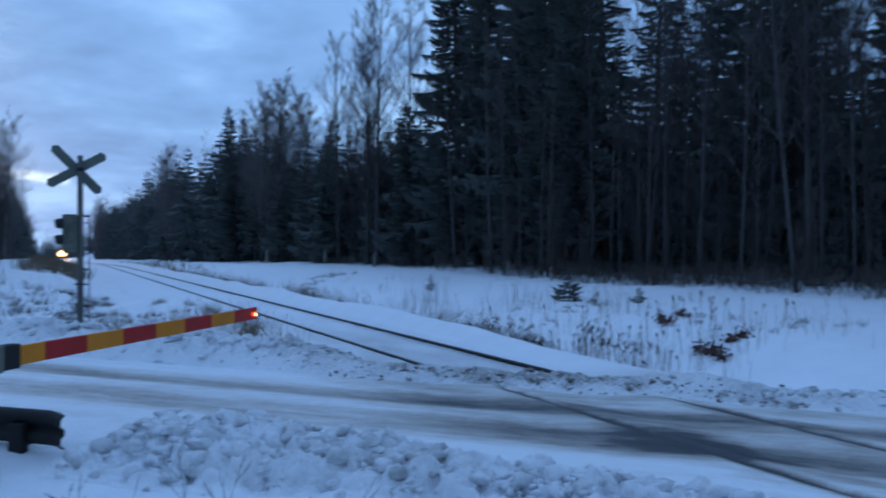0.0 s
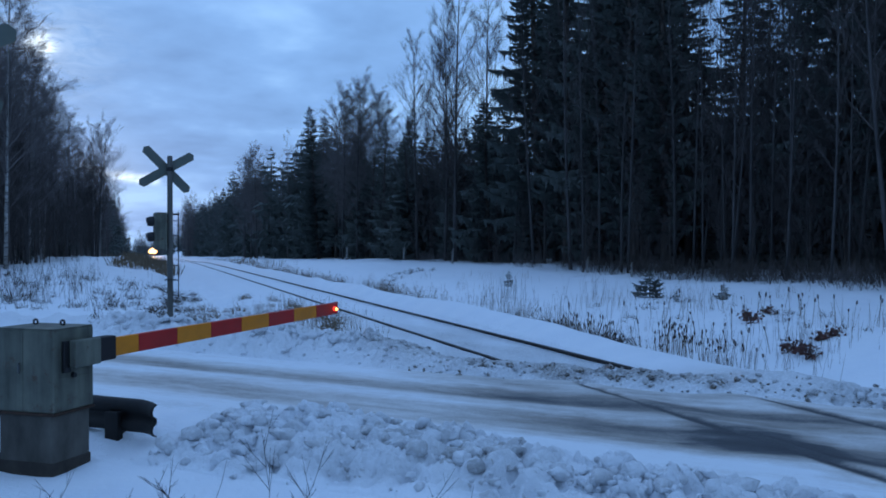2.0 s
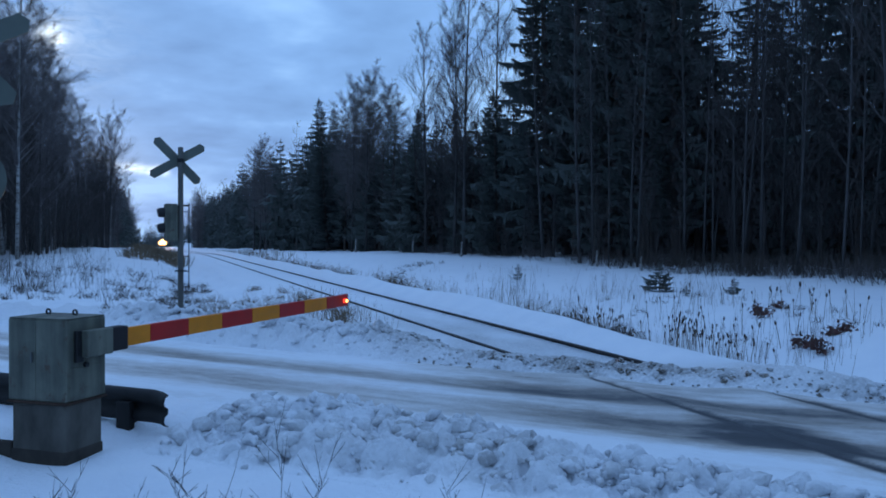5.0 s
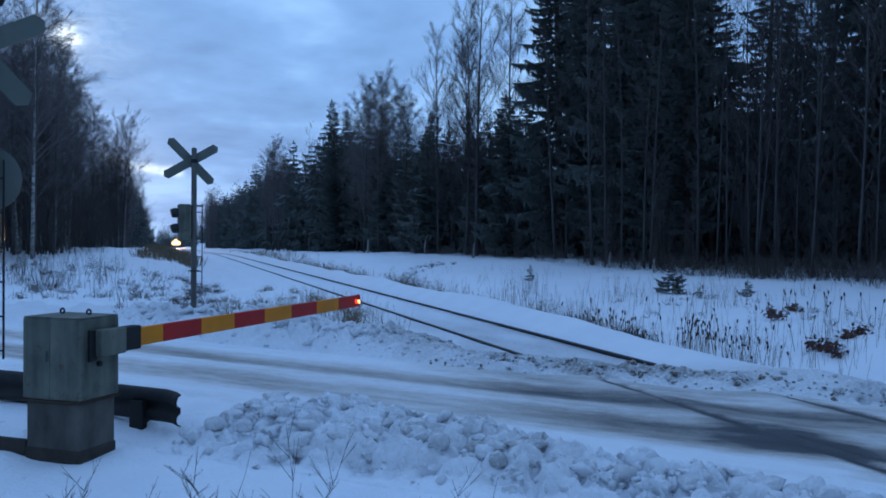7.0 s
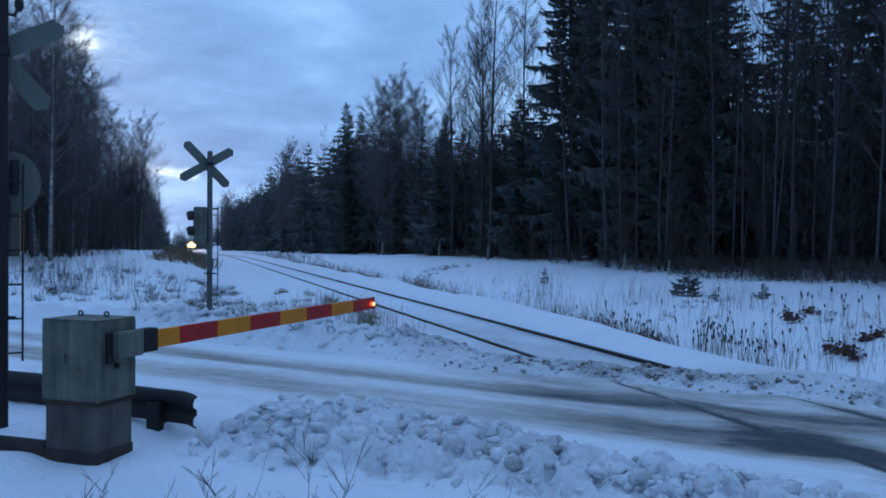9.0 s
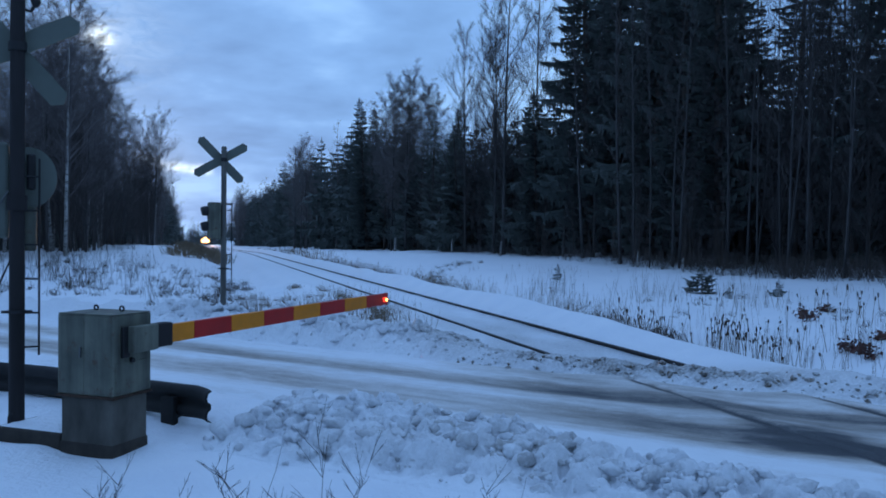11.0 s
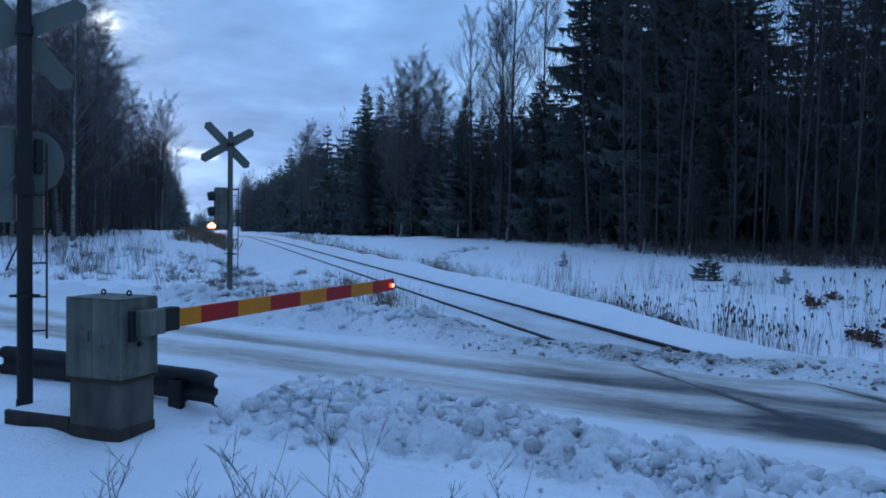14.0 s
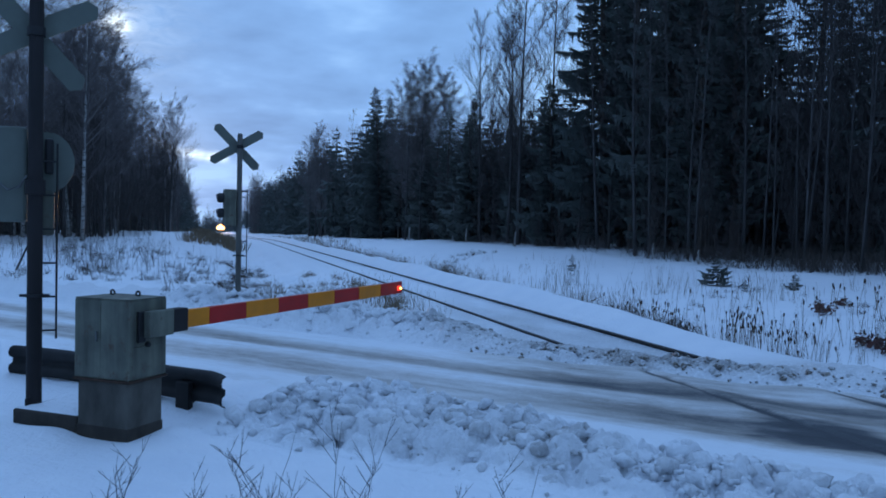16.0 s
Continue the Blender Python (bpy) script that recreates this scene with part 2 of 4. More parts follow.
# ---------------------------------------------------------------- mesh tools
class Shape:
    """Vertices and faces gathered for one mesh."""

    def __init__(self):
        self.v, self.f = [], []

    def add(self, verts, faces):
        k = len(self.v)
        self.v.extend(verts)
        self.f.extend([tuple(i + k for i in f) for f in faces])

    def tube(self, path, radii, sides=6, cap=True):
        path = [Vector(p) for p in path]
        rings, ref = [], None
        for i, p in enumerate(path):
            d = (path[min(i + 1, len(path) - 1)] - path[max(i - 1, 0)]).normalized()
            ref = (Vector((1, 0, 0)) if abs(d.x) < 0.8 else Vector((0, 1, 0))) if ref is None else ref
            a = d.cross(ref).normalized()
            b = d.cross(a)
            rings.append([tuple(p + radii[i] * (math.cos(t) * a + math.sin(t) * b)) for t in (2 * math.pi * j / sides for j in range(sides))])
        verts = [q for r in rings for q in r]
        faces = [(i * sides + j, i * sides + (j + 1) % sides, (i + 1) * sides + (j + 1) % sides, (i + 1) * sides + j)
                 for i in range(len(path) - 1) for j in range(sides)]
        if cap:
            faces += [tuple(range(sides))[::-1], tuple((len(path) - 1) * sides + j for j in range(sides))]
        self.add(verts, faces)
        return self

    def box(self, lo, hi, bevel=0.0, m=None):
        bm = bmesh.new()
        bmesh.ops.create_cube(bm, size=1.0)
        for q in bm.verts:
            q.co = Vector([lo[i] + (q.co[i] + 0.5) * (hi[i] - lo[i]) for i in range(3)])
        if bevel:
            bmesh.ops.bevel(bm, geom=bm.edges[:], offset=bevel, segments=2, profile=0.5, affect="EDGES")
        if m is not None:
            bm.transform(m)
        bm.verts.index_update()
        self.add([tuple(q.co) for q in bm.verts], [tuple(q.index for q in f.verts) for f in bm.faces])
        bm.free()
        return self

    def prism(self, outline, axis0, axis1, depth, origin=(0, 0, 0)):
        """A flat outline in the plane of two axes, thickened both ways along their normal."""
        o, a, b = Vector(origin), Vector(axis0), Vector(axis1)
        n = a.cross(b).normalized() * depth / 2
        k = len(outline)
        verts = [tuple(o + a * x + b * y + s * n) for s in (-1, 1) for x, y in outline]
        faces = [tuple(range(k))[::-1], tuple(range(k, 2 * k))] + [(i, (i + 1) % k, k + (i + 1) % k, k + i) for i in range(k)]
        self.add(verts, faces)
        return self

    def mesh(self, name, mat, smooth=False):
        me = bpy.data.meshes.new(name)
        me.from_pydata(self.v, [], self.f)
        me.materials.append(mat)
        if smooth:
            me.shade_smooth()
        me.update()
        return me


def thing(name, at, label, category, group="", kind="", rz=0.0):
    ob = new(name)
    ob.matrix_basis = pose(*at, 0, 0, rz)
    return tagged(ob, label, category, group, kind)


def part(name, shape, mat, parent, label="", smooth=False):
    ob = new(name, shape.mesh(name, mat, smooth))
    ob.parent = parent
    if label:
        ob["label"] = label
    return ob


def sheet(name, xs, ys, zs, mat, **floats):
    """A grid mesh from numpy arrays of the same shape, with float attributes on its vertices."""
    r, c = xs.shape
    idx = np.arange(r * c).reshape(r, c)
    quads = np.stack([idx[:-1, :-1], idx[:-1, 1:], idx[1:, 1:], idx[1:, :-1]], -1).reshape(-1, 4)
    me = bpy.data.meshes.new(name)
    me.vertices.add(r * c)
    me.vertices.foreach_set("co", np.stack([xs, ys, zs], -1).astype(np.float32).ravel())
    me.loops.add(quads.size)
    me.loops.foreach_set("vertex_index", quads.astype(np.int32).ravel())
    me.polygons.add(len(quads))
    me.polygons.foreach_set("loop_start", np.arange(0, quads.size, 4, dtype=np.int32))
    me.update(calc_edges=True)
    for key, values in floats.items():
        me.attributes.new(key, "FLOAT", "POINT").data.foreach_set("value", values.astype(np.float32).ravel())
    me.materials.append(mat)
    me.shade_smooth()
    return me


def vnoise(x, y, seed=0):
    """Value noise in 0..1 on numpy arrays."""
    xi, yi = np.floor(x).astype(np.int64), np.floor(y).astype(np.int64)
    fx, fy = x - xi, y - yi
    fx, fy = fx * fx * (3 - 2 * fx), fy * fy * (3 - 2 * fy)

    def rnd(a, b):
        h = (a * 374761393 + b * 668265263 + seed * 974634777) & 0xFFFFFFFF
        h = ((h ^ (h >> 13)) * 1274126177) & 0xFFFFFFFF
        return ((h ^ (h >> 16)) & 0xFFFF) / 65535.0
    return (rnd(xi, yi) * (1 - fx) + rnd(xi + 1, yi) * fx) * (1 - fy) + (rnd(xi, yi + 1) * (1 - fx) + rnd(xi + 1, yi + 1) * fx) * fy


def fbm(x, y, octaves=4, seed=0):
    s, a = 0.0, 0.5
    for k in range(octaves):
        s = s + a * vnoise(x * 2 ** k, y * 2 ** k, seed + k)
        a *= 0.5
    return s / (1 - 0.5 ** octaves)


def domes(x, y, seed):
    """Rounded blocks of uneven size packed side by side, 0..1."""
    xi, yi = np.floor(x), np.floor(y)
    top = np.zeros_like(x)
    for dx in (-1, 0, 1):
        for dy in (-1, 0, 1):
            cx, cy = xi + dx, yi + dy
            j = [vnoise(cx, cy, seed + k) for k in range(4)]
            d2 = (x - cx - 0.15 - 0.7 * j[0]) ** 2 + (y - cy - 0.15 - 0.7 * j[1]) ** 2
            top = np.maximum(top, (0.25 + 0.75 * j[3]) * np.sqrt(np.clip(1 - d2 / (0.35 + 0.5 * j[2]) ** 2, 0, 1)))
    return top


def step(a, b, x):
    t = np.clip((x - a) / (b - a), 0, 1)
    return t * t * (3 - 2 * t)


def hump(x, centre, half):
    return np.exp(-((x - centre) / half) ** 2)


# ---------------------------------------------------------------- the lie of the land
# y runs along the track, the rail heads are at z = 0. The road crosses it aslant: u along, v across.
UX, UY, VX, VY = 0.66, -0.751, 0.751, 0.66
ROAD_LO, ROAD_HI = 7.0, 10.75
RAIL_L, RAIL_R = 5.55, 7.10


def dip(y):
    return -0.009 * np.maximum(0, np.asarray(y, float) - 85) * step(80, 130, np.asarray(y, float))


def bend(y):
    return -1.8 * np.clip((np.asarray(y, float) - 80) / 350, 0, None) ** 2


def land(x, y):
    """Height of the snow and how dirty it is."""
    x, y = np.asarray(x, float), np.asarray(y, float)
    u, v = UX * x + UY * y, VX * x + VY * y
    wob = (fbm(u * 0.5, v * 0.5, 3, 5) - 0.5)
    tx = x - bend(y)
    roll = (fbm(x * 0.12, y * 0.12, 4, 11) - 0.5)
    # open ground
    z = 0.05 + 0.35 * roll * step(12, 40, np.hypot(x, y)) + 0.10 * (fbm(x * 0.8, y * 0.8, 4, 3) - 0.5)
    z += 0.62 * step(18, 50, y) * (1 - step(-6, 3, x))                               # rises to the left wood
    z -= 0.55 * hump(tx, 2.2, 1.3) * step(17, 24, y)                                  # ditch left of the track
    z -= 0.62 * hump(tx, 10.3, 1.7) * step(10.9, 13.5, v)                             # ditch right of the track
    z += (0.12 + 0.30 * hump(y, 66, 25)) * step(11.0, 14.5, tx)
    z += 0.22 * step(20, 26, tx)
    z += 0.20 * (fbm(x * 0.33, y * 0.33, 4, 13) - 0.5) * step(8.8, 11.0, tx) + 0.16 * (fbm(x * 0.5, y * 0.5, 4, 14) - 0.5) * (1 - step(2.0, 4.2, tx)) * step(15, 20, y)
    # trodden and drifted snow over the weeds left of the track
    rough = step(15, 18, y) * (1 - step(3.2, 4.4, tx)) * (1 - step(50, 70, y))
    z += rough * (0.26 * (fbm(x * 1.1, y * 1.1, 4, 15) - 0.5) + 0.10 * (domes(x / 0.8, y / 0.8, 16) - 0.4))
    # track bed
    bed = 1 - step(1.5, 2.6, np.abs(tx - 6.32))
    snow_bed = -0.06 + 0.03 * (fbm(x * 2.2, y * 0.9, 3, 8) - 0.5)
    z = z * (1 - bed) + bed * snow_bed
    z += 0.36 * hump(tx, 8.0, 0.55) * step(10.9, 11.9, v) * (0.45 + 0.55 * step(11, 18, y)) * (0.75 + 0.5 * fbm(y * 0.35, y * 0 + 3, 3, 4))
    z -= 0.11 * hump(tx, 7.22, 0.075) * step(11.0, 11.6, v)
    z -= 0.05 * hump(tx, 6.96, 0.09) * step(11.0, 11.6, v)
    z += 0.055 * hump(tx, 5.25, 0.26) * step(12.0, 12.8, v)
    z += dip(y) * (1 - step(10, 22, np.abs(tx - 6)))
    # beside the road
    out_near, out_far = ROAD_LO - v, v - ROAD_HI
    berm_far = hump(out_far, 0.75 + 0.3 * wob, 0.55) * (0.16 + 0.16 * fbm(u * 0.8, v * 0.8, 3, 21))
    low = step(3.0, 5.0, x) * 0.55
    lumps = 0.20 * (fbm(u * 2.3, v * 2.3, 4, 31) - 0.42) + 0.10 * (fbm(u * 7, v * 7, 3, 41) - 0.45)
    near_berm_zone = hump(out_far, 0.8, 0.75)
    away = step(7.2, 8.5, x)
    z += (berm_far * (1 - low) + near_berm_zone * lumps * (1 - 0.5 * low)) * (1 - 0.45 * away)
    z += hump(out_near, 0.9, 0.5) * 0.10 * (fbm(u * 1.3, v * 1.3, 3, 51)) * (1 - step(-7.2, -6.0, u))
    # roadway, ploughed down
    inside = step(-0.25, 0.15, -out_near) * step(-0.25, 0.15, -out_far)
    z = z * (1 - inside) + inside * (-0.09)
    # the ground where the cabinet and posts stand, and in front of the camera
    z -= 0.10 * hump(x, -1.0, 1.7) * hump(y, 7.7, 1.7) + 0.16 * hump(x, -0.15, 0.75) * hump(y, 8.6, 0.75)
    z += 0.10 * hump(x, -0.31, 0.20) * hump(y, 7.74, 0.26) + 0.05 * hump(x, -1.45, 0.35) * hump(y, 8.02, 0.16)
    dirt = near_berm_zone * step(2.2, 4.6, x) * (0.35 + 0.65 * fbm(u * 1.6, v * 1.6, 3, 61)) * (1 - 0.5 * step(6.9, 8.0, x))
    dirt = np.maximum(dirt, 0.16 * near_berm_zone)
    dirt = np.maximum(dirt, 0.55 * bed * step(4.4, 5.2, x) * (1 - step(16, 26, y)) * fbm(x * 1.5, y * 0.6, 3, 62) * (1 - step(7.0, 7.3, x)))
    dirt = np.maximum(dirt, 0.75 * step(21.5, 24.5, tx) * fbm(x, y, 3, 66) * (1 - step(300, 310, y)))
    dirt = np.maximum(dirt, 0.6 * step(4.5, 7.5, -x) * step(36, 46, y))
    dirt = np.maximum(dirt, 0.95 * hump(x, 5.55, 0.4) * hump(v, 11.2, 0.9) * (0.4 + 0.8 * fbm(x * 2, y * 2, 3, 67)))
    return z, np.clip(dirt, 0, 1)


def height(x, y):
    return float(land(np.array([x]), np.array([y]))[0][0])


def axis(lo, hi, start, end, fine, grow=1.09):
    mid = list(np.arange(start, end, fine))
    a, s = start, fine
    down = []
    while a > lo:
        s *= grow
        a -= s
        down.append(a)
    b, s, upw = end, fine, []
    while b < hi:
        upw.append(b)
        s *= grow
        b += s
    return np.array(down[::-1] + mid + upw)


gx = axis(-900, 900, -7.0, 13.0, 0.088, 1.07)
gy = axis(-700, 1500, 3.5, 34.0, 0.10, 1.05)
X, Y = np.meshgrid(gx, gy)
Z, D = land(X, Y)
ground = tagged(new("ground", sheet("ground", X, Y, Z, SNOW, dirt=D)), "snow-covered ground with ditches and a railway bed", "ground", kind="structure")

# the road, a strip with wheel tracks
us, vs = np.concatenate([np.arange(-60, -10, 0.25), np.arange(-10, 3, 0.045), np.arange(3, 40, 0.25)]), np.arange(ROAD_LO - 0.25, ROAD_HI + 0.2, 0.04)
U, V = np.meshgrid(us, vs)
RX, RY = UX * U + VX * V, UY * U + VY * V
edge = np.minimum(V - (ROAD_LO - 0.25), ROAD_HI + 0.2 - V)
drift = 0.25 * (fbm(U * 0.18, U * 0 + 1, 3, 71) - 0.5)
drift = 0.6 * drift
t1, t2 = np.exp(-((V + drift - 9.62) / 0.42) ** 4), np.exp(-((V + drift - 8.24) / 0.48) ** 4)
grime = fbm(U * 0.35, V * 1.6, 4, 76)
wear = np.maximum(t1, t2) * (0.34 + 0.45 * (grime - 0.45)) + 0.16 * grime * step(0.75, 1.2, edge)
near = step(3.0, 4.9, RX) * (1 - step(10, 18, RX))
wear = wear + near * (0.13 + 0.24 * fbm(U * 0.7, V * 2.5, 3, 77)) * step(0.7, 1.2, V - ROAD_LO + 0.25) * step(0.0, 0.25, ROAD_HI + 0.2 - V)
patch = step(3.9, 5.7, RX + 0.5 * (fbm(U * 1.2, V * 4, 3, 72) - 0.5)) * (1 - step(5.7, 6.9, RX)) * (1 - step(6.6, 8.4, RY))
patch = patch * (0.30 + 0.75 * fbm(U * 0.8, V * 4.0, 3, 78) + 0.45 * fbm(U * 4.0, V * 11.0, 3, 81)) * (1 - 0.5 * step(8.6, 9.6, V))
wear = np.maximum(wear, 1.0 * patch * step(0.85, 1.35, V - ROAD_LO + 0.25))
wear = wear * (1 - 0.12 * step(5.85, 7.2, RX)) + 0.32 * near * step(9.9, 10.45, V) * fbm(U * 2.5, V * 4, 3, 80)
for rail in (RAIL_L, RAIL_R):
    groove = hump(RX, rail + 0.06, 0.11) * (0.65 + 1.0 * fbm(RY * 2.2, RY * 0, 3, 73)) * step(0.0, 0.5, edge)
    wear = np.maximum(wear, np.clip(groove * 1.25, 0, 1))
    wear = np.maximum(wear, 0.62 * hump(RX, rail - 0.12, 0.22) * fbm(RX * 3, RY * 1.5, 3, 79) * step(0.1, 0.6, edge))
wear = np.maximum(wear, 0.42 * hump(RX, RAIL_L + 0.45, 0.5) * step(0.2, 0.8, edge))
RZ = -0.018 - 0.02 * np.maximum(t1, t2) + 0.02 * (fbm(U * 0.6, V * 3, 3, 74) - 0.5) + 0.012 * (fbm(U * 5, V * 9, 2, 75) - 0.5)
RZ = RZ - 0.05 * (1 - step(0.0, 0.25, edge)) + 0.03 * hump(V, 7.2, 0.25)
for rail in (RAIL_L, RAIL_R):
    level = 1 - step(0.08, 0.7, np.abs(RX - rail))
    RZ = RZ * (1 - level) + level * 0.007 - 0.045 * hump(RX, rail + 0.12, 0.05)
road = tagged(new("road", sheet("road", RX, RY, RZ, ROAD, wear=np.clip(wear, 0, 1))),
              "icy country road with packed snow and dark wheel tracks", "road", kind="structure")

# rails: flat foot, web and head, swept along the track
railway = thing("railway_track", (0, 0, 0), "single railway track half buried in snow", "railway", kind="structure")
profile = [(-0.065, -0.155), (0.065, -0.155), (0.065, -0.14), (0.012, -0.12), (0.012, -0.045), (0.035, -0.03), (0.035, -0.006), (0.026, 0.0),
           (-0.026, 0.0), (-0.035, -0.006), (-0.035, -0.03), (-0.012, -0.045), (-0.012, -0.12), (-0.065, -0.14)]
stations = list(np.arange(-40, 120, 4.0)) + list(np.arange(120, 700, 12.0))
for rail in (RAIL_L, RAIL_R):
    s = Shape()
    verts = [(rail + float(bend(y)) + px, float(y), float(dip(y)) + pz) for y in stations for px, pz in profile]
    k = len(profile)
    faces = [(i * k + j, i * k + (j + 1) % k, (i + 1) * k + (j + 1) % k, (i + 1) * k + j) for i in range(len(stations) - 1) for j in range(k)]
    s.add(verts, faces)
    part("rail", s, STEEL, railway)


# ---------------------------------------------------------------- ploughed snow of clods beside the road
def lump_kinds(count, seed, fine):
    """Broken snow lumps: small balls pulled out of shape."""
    bm = bmesh.new()
    bmesh.ops.create_icosphere(bm, subdivisions=fine, radius=1.0)
    bm.verts.index_update()
    v0 = np.array([q.co[:] for q in bm.verts])
    f0 = np.array([[q.index for q in f.verts] for f in bm.faces])
    bm.free()
    rng = np.random.RandomState(seed)
    kinds = []
    for k in range(count):
        v = v0 * rng.uniform(0.6, 1.2, 3)
        for c in range(10):                                   # broken faces
            n = rng.normal(size=3)
            n /= np.linalg.norm(n)
            d = v @ n - rng.uniform(0.35, 0.75)
            v = v - np.outer(np.maximum(d, 0) * 0.95, n)
        o = rng.uniform(0, 50, 2)
        ripple = fbm(v[:, 0] * 3.2 + o[0] + v[:, 2] * 2.3, v[:, 1] * 3.2 + o[1] - v[:, 2] * 1.9, 4, k) - 0.5
        kinds.append((v * (1 + 1.25 * ripple)[:, None], f0))
    return kinds


LUMPS, CRUMBS = lump_kinds(14, 17, 2), lump_kinds(14, 18, 1)


def clods(u0, u1, v0, v1, crest, size, seed, name, label, count, dirt_level):
    rng = np.random.RandomState(seed)
    mid, half = (v0 + v1) / 2, (v1 - v0) / 2

    def body(U, V):
        across = np.clip(1 - np.abs((V - mid) / half) ** 2.0, 0, 1)
        ends = step(u0, u0 + 0.6, U) * (1 - step(u1 - 0.9, u1, U))
        return crest(U) * across * ends * (0.10 + 0.95 * fbm(U * 2.0, V * 2.0, 4, seed))
    us, vs = np.arange(u0, u1, 0.02), np.arange(v0, v1, 0.02)
    U, V = np.meshgrid(us, vs)
    px, py = UX * U + VX * V, UY * U + VY * V
    base, dirt = land(px, py)
    b = body(U, V)
    wu, wv = U + 0.10 * (fbm(U * 6, V * 6, 3, seed + 4) - 0.5), V + 0.10 * (fbm(U * 6, V * 6, 3, seed + 5) - 0.5)
    rough = size * (3.0 * domes(wu / 0.29, wv / 0.24, seed + 20) + 1.5 * domes(wu / 0.12, wv / 0.11, seed + 30) + 0.7 * domes(wu / 0.055, wv / 0.055, seed + 40) - 2.5)
    z = base + b + (rough + 0.07 * (fbm(U * 13, V * 13, 3, seed + 3) - 0.45)) * step(0.01, 0.10, b) - 0.02 * (1 - step(0.0, 0.02, b))
    d = np.clip(np.maximum(dirt, dirt_level(U, V) * fbm(U * 2, V * 2, 3, seed + 9) * step(0.015, 0.09, b)), 0, 1)
    sheet_ob = tagged(new(name, sheet(name, px, py, z, SNOW, dirt=d)), label, "snow bank", kind="stuff")
    cu = rng.uniform(u0 + 0.15, u1 - 0.3, count)
    cv = mid + half * np.clip(rng.normal(0, 0.42, count), -0.97, 0.97)
    cx, cy = UX * cu + VX * cv, UY * cu + VY * cv
    lie, soil = land(cx, cy)
    heap = body(cu, cv)
    verts, faces, dirts, n = [], [], [], 0
    for i in range(count):
        r = min(size * rng.lognormal(-0.25, 0.6), size * 2.3) * (0.45 + 0.55 * min(1, heap[i] / 0.10))
        t = rng.uniform(0, 6.28)
        kv, kf = (LUMPS if r > size * 1.15 else CRUMBS)[rng.randint(14)]
        c, s_ = math.cos(t) * r, math.sin(t) * r
        w3 = np.stack([cx[i] + kv[:, 0] * c - kv[:, 1] * s_, cy[i] + kv[:, 0] * s_ + kv[:, 1] * c, lie[i] + heap[i] + r * (rng.uniform(-0.15, 0.35) + kv[:, 2] * rng.uniform(0.55, 0.95))], -1)
        verts.append(w3)
        faces.append(kf + n)
        n += len(kv)
        dirts.append(np.full(len(kv), min(1.0, max(soil[i], float(dirt_level(cu[i], cv[i])) * rng.uniform(0.3, 1.4)))))
    v, f = np.concatenate(verts), np.concatenate(faces)
    me = bpy.data.meshes.new("snow_clods")
    me.vertices.add(len(v))
    me.vertices.foreach_set("co", v.astype(np.float32).ravel())
    me.loops.add(f.size)
    me.loops.foreach_set("vertex_index", f.astype(np.int32).ravel())
    me.polygons.add(len(f))
    me.polygons.foreach_set("loop_start", np.arange(0, f.size, 3, dtype=np.int32))
    me.update(calc_edges=True)
    me.attributes.new("dirt", "FLOAT", "POINT").data.foreach_set("value", np.concatenate(dirts).astype(np.float32))
    me.materials.append(SNOW)
    me.shade_smooth()
    ob = new("snow_clods", me)
    ob.parent = sheet_ob
    ob["kind"] = "stuff"


clods(-6.25, 2.5, 5.0, 7.05, lambda u: 0.40 - 0.21 * step(-4.8, -2.0, u), 0.062, 3, "snow_bank",
      "lumpy bank of ploughed snow clods beside the road", 1300, lambda u, v: 0.24 + 0.26 * hump(u, -3.2, 1.1))
clods(-14.5, -7.0, 10.75, 12.2, lambda u: 0.17 + 0.08 * hump(u, -10, 2), 0.058, 5, "snow_bank",
      "low bank of ploughed snow across the road", 1000, lambda u, v: 0.22 + 0 * u)
clods(-7.6, 3.0, 10.55, 11.7, lambda u: 0.10 + 0 * u, 0.045, 7, "snow_bank",
      "dirty brown slush bank at the level crossing", 800, lambda u, v: 0.9 * step(-7.4, -6.0, u) - 0.5 * step(-1.0, 1.5, u))


# ---------------------------------------------------------------- trees
def rand_dir(rng, az, lean):
    return Vector((math.cos(az) * math.sin(lean), math.sin(az) * math.sin(lean), math.cos(lean)))


